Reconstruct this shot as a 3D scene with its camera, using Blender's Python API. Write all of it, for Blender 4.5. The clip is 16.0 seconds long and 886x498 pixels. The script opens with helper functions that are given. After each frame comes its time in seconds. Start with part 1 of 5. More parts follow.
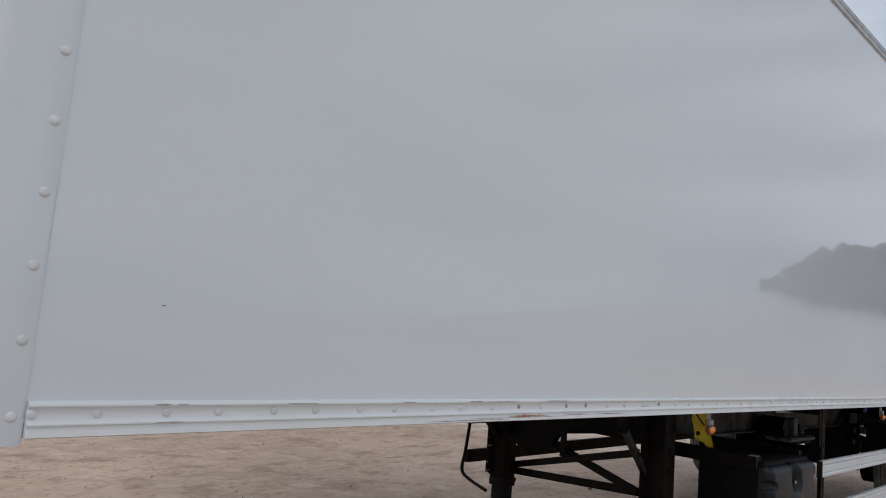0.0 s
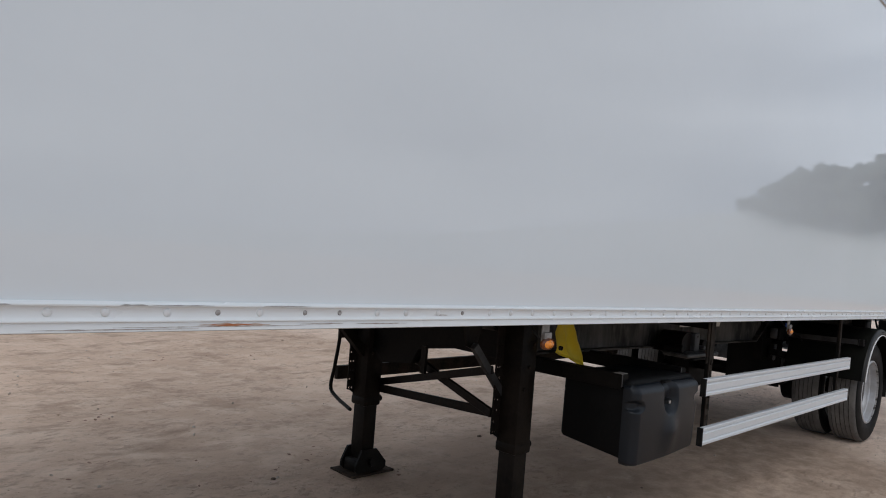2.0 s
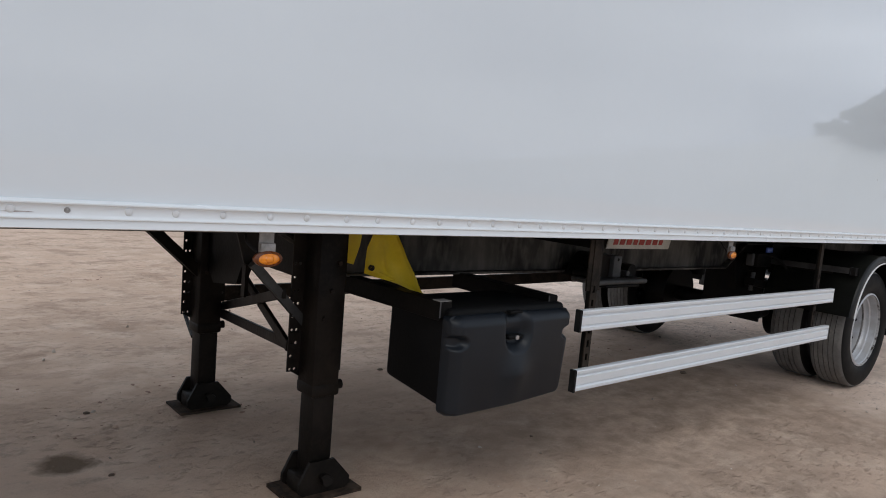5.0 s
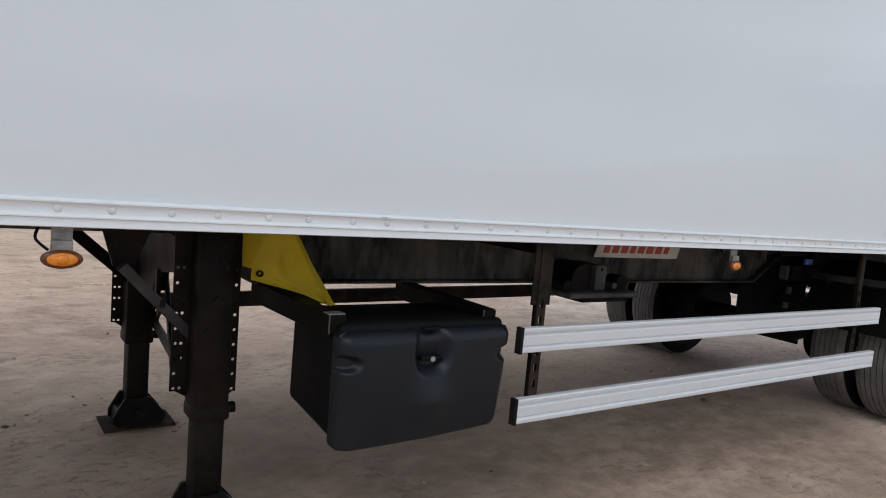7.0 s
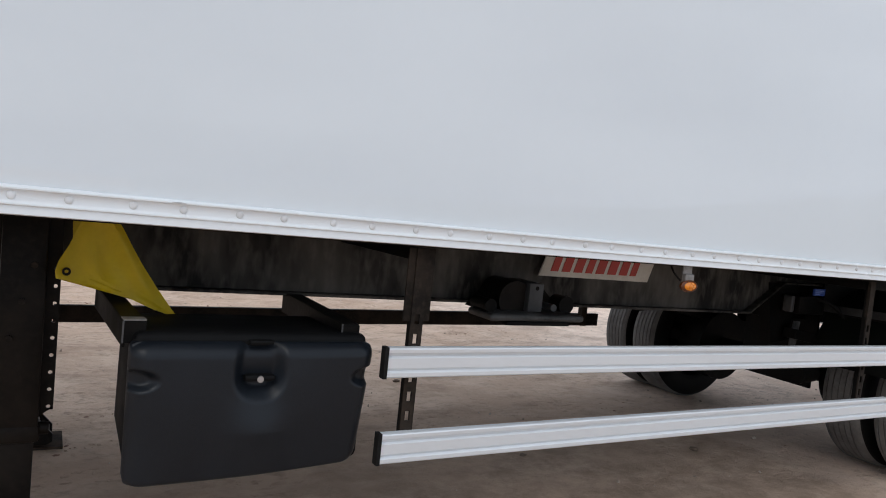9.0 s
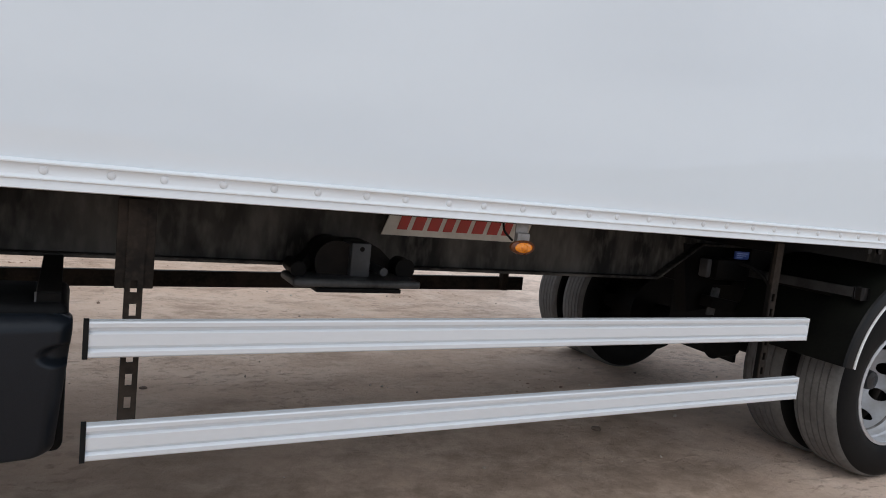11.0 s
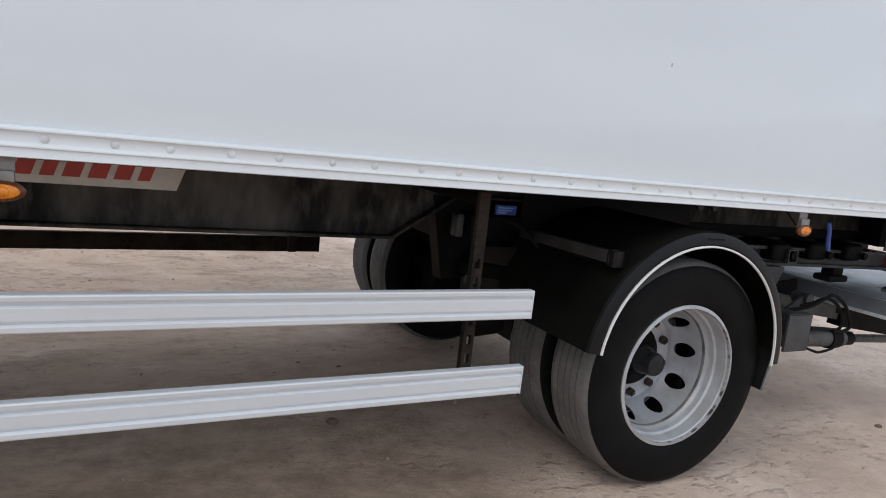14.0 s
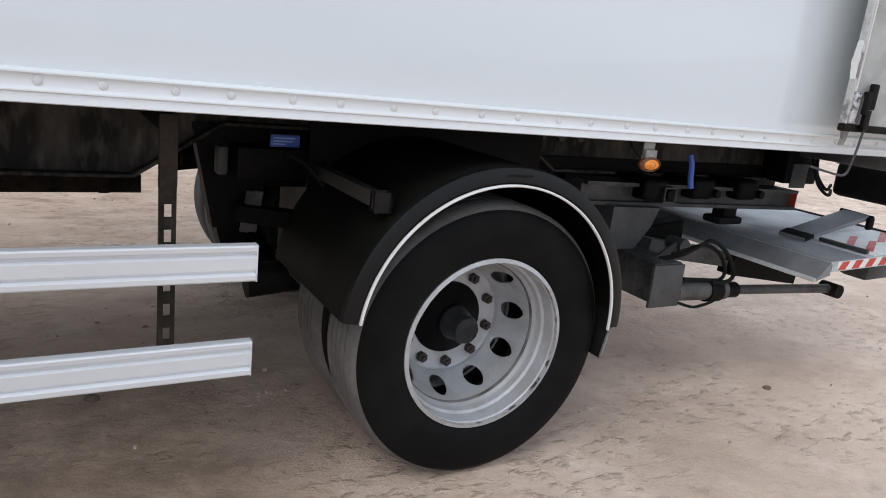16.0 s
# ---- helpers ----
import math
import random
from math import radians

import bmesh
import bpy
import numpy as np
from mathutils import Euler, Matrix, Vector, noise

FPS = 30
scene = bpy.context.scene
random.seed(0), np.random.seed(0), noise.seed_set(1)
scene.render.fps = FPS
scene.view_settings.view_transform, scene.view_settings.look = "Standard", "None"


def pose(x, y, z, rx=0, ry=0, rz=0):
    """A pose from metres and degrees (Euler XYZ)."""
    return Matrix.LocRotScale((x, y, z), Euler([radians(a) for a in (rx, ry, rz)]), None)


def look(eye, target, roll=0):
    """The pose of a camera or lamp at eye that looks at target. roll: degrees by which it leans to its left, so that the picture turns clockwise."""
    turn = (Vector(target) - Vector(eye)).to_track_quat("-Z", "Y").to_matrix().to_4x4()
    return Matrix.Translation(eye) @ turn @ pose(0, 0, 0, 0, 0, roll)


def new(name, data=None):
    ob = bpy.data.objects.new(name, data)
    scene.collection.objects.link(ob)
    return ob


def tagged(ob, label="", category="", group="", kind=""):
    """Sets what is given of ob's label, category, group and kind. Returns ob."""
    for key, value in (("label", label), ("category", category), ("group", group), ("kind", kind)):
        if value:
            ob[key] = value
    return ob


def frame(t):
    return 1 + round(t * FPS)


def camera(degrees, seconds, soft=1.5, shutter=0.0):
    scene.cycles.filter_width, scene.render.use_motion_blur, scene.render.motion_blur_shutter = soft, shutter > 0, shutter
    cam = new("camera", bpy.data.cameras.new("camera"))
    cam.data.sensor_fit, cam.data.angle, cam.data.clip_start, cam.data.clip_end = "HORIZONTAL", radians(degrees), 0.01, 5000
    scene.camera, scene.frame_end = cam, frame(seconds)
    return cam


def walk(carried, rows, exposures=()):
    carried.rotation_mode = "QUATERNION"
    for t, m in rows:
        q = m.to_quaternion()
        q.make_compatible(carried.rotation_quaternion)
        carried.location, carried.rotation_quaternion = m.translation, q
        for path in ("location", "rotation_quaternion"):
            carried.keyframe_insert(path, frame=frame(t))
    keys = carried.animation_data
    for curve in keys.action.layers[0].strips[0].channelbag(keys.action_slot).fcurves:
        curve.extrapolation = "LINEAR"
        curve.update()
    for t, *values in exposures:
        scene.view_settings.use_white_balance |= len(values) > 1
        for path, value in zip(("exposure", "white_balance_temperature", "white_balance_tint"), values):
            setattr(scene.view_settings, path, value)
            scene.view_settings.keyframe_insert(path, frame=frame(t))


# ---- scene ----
cam = camera(63.25, 16.0, soft=1.0)
PATH = [
    (0, (0.442, 0.248, 1.489), (1.819, 1.679, 1.722), 4.75),
    (0.5, (0.696, 0.252, 1.486), (2.086, 1.674, 1.703), 4.69),
    (1, (0.972, 0.183, 1.488), (2.374, 1.598, 1.666), 4.61),
    (1.5, (1.194, 0.123, 1.472), (2.605, 1.538, 1.560), 5.09),
    (2, (1.476, 0.113, 1.468), (2.909, 1.509, 1.481), 4.98),
    (2.5, (1.712, 0.082, 1.481), (3.153, 1.466, 1.392), 4.98),
    (3, (1.981, -0.007, 1.474), (3.431, 1.366, 1.353), 5.23),
    (3.5, (2.197, -0.111, 1.446), (3.649, 1.255, 1.291), 5.20),
    (4, (2.433, -0.138, 1.426), (3.882, 1.231, 1.259), 5.17),
    (4.2, (2.553, -0.128, 1.440), (3.987, 1.254, 1.263), 5.17),
    (6.3, (3.518, -0.227, 1.420), (4.634, 1.422, 1.230), 4.87),
    (6.5, (3.618, -0.207, 1.422), (4.738, 1.440, 1.239), 4.83),
    (7, (3.780, -0.192, 1.418), (4.912, 1.446, 1.227), 5.16),
    (7.5, (3.988, -0.232, 1.419), (5.041, 1.454, 1.195), 5.21),
    (8, (4.184, -0.292, 1.394), (5.161, 1.436, 1.149), 5.18),
    (8.5, (4.414, -0.278, 1.343), (5.373, 1.466, 1.144), 5.37),
    (9, (4.655, -0.202, 1.331), (5.622, 1.545, 1.224), 5.98),
    (9.2, (4.721, -0.188, 1.312), (5.698, 1.554, 1.215), 5.97),
    (11.3, (5.755, -0.173, 1.372), (6.653, 1.598, 1.136), 6.17),
    (11.5, (5.833, -0.188, 1.359), (6.725, 1.586, 1.120), 6.23),
    (12, (6.122, -0.179, 1.362), (7.020, 1.590, 1.110), 6.36),
    (12.5, (6.366, -0.194, 1.398), (7.270, 1.570, 1.131), 6.46),
    (13, (6.636, -0.130, 1.379), (7.543, 1.632, 1.113), 6.40),
    (13.5, (6.892, -0.080, 1.401), (7.820, 1.666, 1.101), 6.40),
    (14, (7.156, -0.090, 1.388), (8.090, 1.648, 1.059), 6.46),
    (14.5, (7.431, -0.125, 1.392), (8.373, 1.605, 1.046), 6.51),
    (15, (7.669, -0.090, 1.374), (8.618, 1.634, 1.017), 6.51),
    (15.5, (7.925, 0.012, 1.383), (8.883, 1.730, 1.020), 6.49),
    (16, (8.120, 0.068, 1.386), (9.089, 1.747, 0.892), 6.44),
]
EXPOSURES = [(0, -0.38), (1, -0.34), (1.5, -0.28), (2.5, -0.11), (3.5, 0.0), (4, 0.03), (7, 0.10), (9, 0.25), (11.5, 0.23), (12.5, 0.15), (14.5, 0.26), (15.5, 0.31), (16, 0.41)]
walk(cam, [(t, look(eye, target, roll)) for t, eye, target, roll in PATH], EXPOSURES)

# ---- light ----
world = bpy.data.worlds.new("overcast_sky")
scene.world = world
world.use_nodes = True
wn, wl = world.node_tree.nodes, world.node_tree.links
wn.clear()
w_out = wn.new("ShaderNodeOutputWorld")
w_bg = wn.new("ShaderNodeBackground")
w_sky = wn.new("ShaderNodeTexSky")
w_sky.sky_type, w_sky.sun_disc = "NISHITA", False
w_sky.sun_elevation, w_sky.sun_rotation = radians(52), radians(229)
w_sky.air_density, w_sky.dust_density = 1.0, 3.0
w_co = wn.new("ShaderNodeTexCoord")
w_map = wn.new("ShaderNodeMapping")
w_map.inputs["Location"].default_value = (1.3, 2.7, 0.4)
w_map.inputs["Scale"].default_value = (0.7, 0.7, 3.2)
w_cloud = wn.new("ShaderNodeTexNoise")
w_cloud.inputs["Scale"].default_value = 2.1
w_cloud.inputs["Detail"].default_value = 5.0
w_cloud.inputs["Roughness"].default_value = 0.5
w_ramp = wn.new("ShaderNodeValToRGB")
w_ramp.color_ramp.elements[0].position, w_ramp.color_ramp.elements[0].color = 0.36, (5.0, 5.7, 6.9, 1)
w_ramp.color_ramp.elements[1].position, w_ramp.color_ramp.elements[1].color = 0.62, (9.4, 10.2, 11.4, 1)
w_mix = wn.new("ShaderNodeMix")
w_mix.data_type = "RGBA"
w_mix.inputs["Factor"].default_value = 0.9
wl.new(w_co.outputs["Generated"], w_map.inputs["Vector"])
wl.new(w_map.outputs["Vector"], w_cloud.inputs["Vector"])
wl.new(w_cloud.outputs["Fac"], w_ramp.inputs["Fac"])
wl.new(w_sky.outputs["Color"], w_mix.inputs["A"])
wl.new(w_ramp.outputs["Color"], w_mix.inputs["B"])
w_sep = wn.new("ShaderNodeSeparateXYZ")
w_dome = wn.new("ShaderNodeMapRange")  # the thin overcast is a little brighter overhead
for key, v in (("From Min", 0.0), ("From Max", 1.0), ("To Min", 1.08), ("To Max", 1.16)):
    w_dome.inputs[key].default_value = v
w_mul = wn.new("ShaderNodeVectorMath")
w_mul.operation = "SCALE"
wl.new(w_co.outputs["Generated"], w_sep.inputs["Vector"])
wl.new(w_sep.outputs["Z"], w_dome.inputs["Value"])
wl.new(w_mix.outputs["Result"], w_mul.inputs[0])
wl.new(w_dome.outputs["Result"], w_mul.inputs["Scale"])
wl.new(w_mul.outputs["Vector"], w_bg.inputs["Color"])
w_bg.inputs["Strength"].default_value = 0.088
wl.new(w_bg.outputs["Background"], w_out.inputs["Surface"])

sun = new("sun", bpy.data.lights.new("sun", "SUN"))
sun.data.energy, sun.data.angle, sun.data.color = 0.55, radians(30), (1.0, 0.96, 0.9)
sun.matrix_world = look((-14, -12, 24), (3, 0, 0))


# ---- materials ----
def mat(name, color, rough=0.6, metal=0.0, other=None, mix=0.5, scale=3.0, fine=60.0, fine_mix=0.25,
        bump=0.1, bump_scale=80.0, coat=0.0, rough_var=0.15, stretch=(1, 1, 1), sharp=(0.4, 0.65), random=0.0, spec=0.5):
    """Two scales of colour noise between color and other, with fine relief."""
    m = bpy.data.materials.new(name)
    m.use_nodes = True
    n, l = m.node_tree.nodes, m.node_tree.links
    b = n["Principled BSDF"]
    other = other or tuple(c * 0.7 for c in color)
    co = n.new("ShaderNodeNewGeometry")
    mp = n.new("ShaderNodeMapping")
    mp.inputs["Scale"].default_value = stretch
    l.new(co.outputs["Position"], mp.inputs["Vector"])

    def noise_at(s, detail=4.0):
        t = n.new("ShaderNodeTexNoise")
        t.inputs["Scale"].default_value, t.inputs["Detail"].default_value = s, detail
        l.new(mp.outputs["Vector"], t.inputs["Vector"])
        return t

    def blend(a, bcol, fac, kind="MIX"):
        x = n.new("ShaderNodeMix")
        x.data_type, x.blend_type = "RGBA", kind
        for key, v in (("Factor", fac), ("A", a), ("B", bcol)):
            if isinstance(v, bpy.types.NodeSocket):
                l.new(v, x.inputs[key])
            elif key == "Factor":
                x.inputs[key].default_value = v
            else:
                x.inputs[key].default_value = (*v, 1)
        return x.outputs["Result"]

    def ranged(sock, lo, hi, a, bb):
        r = n.new("ShaderNodeMapRange")
        l.new(sock, r.inputs["Value"])
        for k, v in zip(("From Min", "From Max", "To Min", "To Max"), (lo, hi, a, bb)):
            r.inputs[k].default_value = v
        return r.outputs["Result"]

    big = noise_at(scale)
    small = noise_at(fine, 3.0)
    c = blend(color, other, ranged(big.outputs["Fac"], *sharp, 0.0, mix))
    c = blend(c, other, ranged(small.outputs["Fac"], 0.45, 0.75, 0.0, fine_mix))
    if random:
        oi = n.new("ShaderNodeObjectInfo")
        c = blend(c, tuple(x * 0.5 for x in color), ranged(oi.outputs["Random"], 0, 1, 0, random))
    l.new(c, b.inputs["Base Color"])
    l.new(ranged(big.outputs["Fac"], 0.3, 0.7, max(0.02, rough - rough_var / 2), min(1, rough + rough_var / 2)), b.inputs["Roughness"])
    b.inputs["Metallic"].default_value = metal
    b.inputs["Coat Weight"].default_value = coat
    b.inputs["Specular IOR Level"].default_value = spec
    if bump:
        bn = n.new("ShaderNodeBump")
        bn.inputs["Strength"].default_value, bn.inputs["Distance"].default_value = bump, 0.004
        rel = noise_at(bump_scale, 5.0)
        l.new(rel.outputs["Fac"], bn.inputs["Height"])
        l.new(bn.outputs["Normal"], b.inputs["Normal"])
    return m


M_PANEL = mat("white_gelcoat_panel", (0.715, 0.767, 0.80), 0.03, spec=0.7, other=(0.637, 0.686, 0.715), mix=0.25, scale=0.7, fine=18, fine_mix=0.06,
              bump=0.006, bump_scale=2.2, rough_var=0.02, coat=0.45)
M_RAIL = mat("white_painted_aluminium", (0.775, 0.81, 0.825), 0.3, other=(0.62, 0.61, 0.59), mix=0.22, scale=2.5, fine=40, fine_mix=0.12, bump=0.06, bump_scale=60,
             stretch=(0.4, 1, 2))
M_SCRAPE = mat("rusty_scrape", (0.42, 0.22, 0.13), 0.7, other=(0.55, 0.5, 0.46), mix=0.8, scale=30, fine=150, fine_mix=0.5)
M_RUST = mat("fresh_orange_rust", (0.50, 0.17, 0.055), 0.75, other=(0.30, 0.11, 0.05), mix=0.7, scale=40, fine=160, fine_mix=0.4)
M_GRIME = mat("dirty_scratch", (0.30, 0.26, 0.235), 0.7, other=(0.60, 0.57, 0.54), mix=0.8, scale=45, fine=150, fine_mix=0.4)
M_BARE = mat("bare_aluminium", (0.52, 0.53, 0.54), 0.38, 1.0, other=(0.3, 0.3, 0.3), mix=0.5, scale=8, fine=90, bump=0.1)
M_ALU = mat("anodised_aluminium_plank", (0.742, 0.775, 0.80), 0.35, 0.2, other=(0.6, 0.61, 0.62), mix=0.25, scale=3, fine=70, fine_mix=0.15, bump=0.05, stretch=(0.3, 1, 1))
M_CHASSIS = mat("weathered_chassis_steel", (0.018, 0.0168, 0.0155), 0.62, 0.0, spec=0.1, other=(0.15, 0.138, 0.122), mix=0.75, scale=3.2, fine=26, fine_mix=0.45, bump=0.35,
                bump_scale=45, stretch=(1.2, 1, 0.45))
M_BLACK = mat("black_steel_and_shade", (0.0045, 0.0045, 0.0046), 0.5, 0.0, other=(0.015, 0.013, 0.011), mix=0.5, spec=0.07, scale=5, fine=50, fine_mix=0.3, bump=0.25, bump_scale=60)
M_LEG = mat("greasy_black_steel", (0.0060, 0.0052, 0.0046), 0.5, 0.0, spec=0.10, other=(0.023, 0.0175, 0.0135), mix=0.5, scale=6, fine=45, fine_mix=0.35, bump=0.3, bump_scale=55)
M_DUSTY_SHADE = mat("dusty_steel_and_shade", (0.012, 0.010, 0.0085), 0.75, spec=0.1, other=(0.05, 0.038, 0.029), mix=0.6, scale=7, fine=60, fine_mix=0.4, bump=0.3)
M_PLASTIC = mat("dark_moulded_plastic", (0.0062, 0.0084, 0.0118), 0.36, spec=0.27, other=(0.0115, 0.0148, 0.0196), mix=0.5, scale=3, fine=120, fine_mix=0.3, bump=0.12, bump_scale=300)
# darker copy of the lid plastic: shade on the box sides is in the colour
M_BODY = mat("black_shaded_plastic", (0.0040, 0.0042, 0.0046), 0.6, spec=0.10, other=(0.010, 0.010, 0.010), mix=0.6, scale=5, fine=70, fine_mix=0.3, bump=0.2, bump_scale=120)
M_FENDER = mat("black_plastic_mudguard", (0.0035, 0.0035, 0.0038), 0.38, spec=0.26, other=(0.009, 0.0085, 0.008), mix=0.5, scale=4, fine=70, fine_mix=0.25, bump=0.1, bump_scale=150)
M_GUARD = mat("matt_black_mudguard", (0.0035, 0.0036, 0.0034), 0.6, spec=0.08, other=(0.010, 0.011, 0.008), mix=0.6, scale=3, fine=60, fine_mix=0.3, bump=0.15, bump_scale=90)
M_TYRE = mat("black_tyre_rubber", (0.0042, 0.0043, 0.0046), 0.58, spec=0.10, other=(0.012, 0.0115, 0.011), mix=0.5, scale=9, fine=80, fine_mix=0.2, bump=0.15, bump_scale=120)
M_TREAD = mat("dusty_tread_rubber", (0.145, 0.138, 0.13), 0.9, other=(0.075, 0.07, 0.065), mix=0.6, scale=7, fine=50, fine_mix=0.5, bump=0.3, bump_scale=90)
M_RIM = mat("silver_painted_rim", (0.51, 0.525, 0.55), 0.42, 0.25, other=(0.36, 0.345, 0.33), mix=0.55, scale=9, fine=70, fine_mix=0.25, bump=0.15, bump_scale=80)
M_RIMWEAR = mat("worn_rim_edge", (0.50, 0.50, 0.50), 0.5, 0.1, other=(0.07, 0.06, 0.052), mix=1.0, scale=20, fine=70, fine_mix=0.4, sharp=(0.52, 0.60))
M_SEAM = mat("grimy_seam", (0.20, 0.19, 0.185), 0.7, other=(0.06, 0.055, 0.05), mix=0.9, scale=14, fine=60, fine_mix=0.4)
M_NUT = mat("dark_wheel_nut", (0.022, 0.020, 0.020), 0.6, 0.0, other=(0.075, 0.05, 0.036), mix=0.7, scale=60, fine=200)
M_HUB = mat("greasy_hub", (0.008, 0.0105, 0.0145), 0.3, 0.0, spec=0.28, other=(0.04, 0.038, 0.036), mix=0.5, scale=15, fine=90)
M_YELLOW = mat("yellow_sheet", (0.86, 0.66, 0.02), 0.45, other=(0.66, 0.48, 0.02), mix=0.4, scale=9, fine=60, fine_mix=0.2, bump=0.25, bump_scale=35)
M_AMBER = mat("amber_lens", (0.85, 0.27, 0.01), 0.18, other=(0.55, 0.14, 0.01), mix=0.5, scale=60, fine=200, bump=0.3, bump_scale=250, coat=0.4)
M_BRACKET = mat("grey_lamp_bracket", (0.30, 0.29, 0.28), 0.5, 0.3, other=(0.14, 0.13, 0.12), mix=0.5, scale=30, fine=120)
M_SIGN = mat("cream_nameplate", (0.70, 0.66, 0.58), 0.5, other=(0.45, 0.40, 0.33), mix=0.45, scale=7, fine=70, fine_mix=0.3)
M_RED = mat("red_plate_paint", (0.50, 0.045, 0.03), 0.5, other=(0.36, 0.06, 0.04), mix=0.5, scale=20, fine=90)
M_REDTAPE = mat("red_warning_tape", (0.55, 0.05, 0.035), 0.4, other=(0.36, 0.06, 0.04), mix=0.4, scale=30, fine=120)
M_WHITE = mat("white_trim", (0.82, 0.82, 0.81), 0.4, other=(0.6, 0.58, 0.55), mix=0.3, scale=12, fine=80)
M_BLUE = mat("blue_plastic", (0.05, 0.11, 0.42), 0.4, other=(0.03, 0.06, 0.25), mix=0.5, scale=30, fine=100)
M_LIFT = mat("worn_lift_plate", (0.62, 0.635, 0.65), 0.5, 0.1, other=(0.36, 0.365, 0.37), mix=0.6, scale=4, fine=45, fine_mix=0.3, bump=0.2, bump_scale=60)
M_FOOT = mat("dirt_caked_steel", (0.026, 0.019, 0.014), 0.9, spec=0.1, other=(0.085, 0.058, 0.042), mix=0.8, scale=14, fine=70, fine_mix=0.4, bump=0.4)
M_STAY = mat("dusty_dark_tube", (0.018, 0.0185, 0.0195), 0.42, spec=0.35, other=(0.06, 0.06, 0.06), mix=0.6, scale=9, fine=60, fine_mix=0.3)
M_FRAME = mat("dark_oily_steel", (0.030, 0.030, 0.030), 0.45, 0.0, spec=0.3, other=(0.12, 0.118, 0.114), mix=0.6, scale=7, fine=50, fine_mix=0.35, bump=0.3)
M_LIFTDARK = mat("grey_steel", (0.07, 0.0715, 0.074), 0.55, 0.1, other=(0.03, 0.029, 0.028), mix=0.6, scale=6, fine=50, fine_mix=0.3, bump=0.25)
M_DOOR = mat("dirty_door_lining", (0.45, 0.46, 0.44), 0.5, other=(0.25, 0.25, 0.235), mix=0.8, scale=5.5, fine=25, fine_mix=0.3, bump=0.1)
M_RUBBER = mat("black_rubber", (0.008, 0.008, 0.008), 0.7, spec=0.12, other=(0.02, 0.019, 0.018), mix=0.5, scale=15, fine=80)
M_STONE = mat("pebbles", (0.60, 0.52, 0.44), 0.9, other=(0.30, 0.235, 0.185), mix=0.9, scale=4, fine=30, fine_mix=0.5, sharp=(0.45, 0.55))
M_REDCLOD = mat("reddish_earth_crumb", (0.33, 0.20, 0.145), 0.95, other=(0.20, 0.125, 0.09), mix=0.7, scale=6, fine=90, fine_mix=0.4, bump=0.2)
M_WOODS = mat("far_foliage", (0.115, 0.130, 0.105), 0.9, other=(0.07, 0.082, 0.062), mix=0.7, scale=0.3, fine=2, fine_mix=0.4, bump=0)
M_BANK = mat("pale_earth_bank", (0.70, 0.70, 0.675), 0.95, other=(0.46, 0.475, 0.435), mix=0.8, scale=0.05, fine=0.5, fine_mix=0.4, bump=0, sharp=(0.35, 0.65))


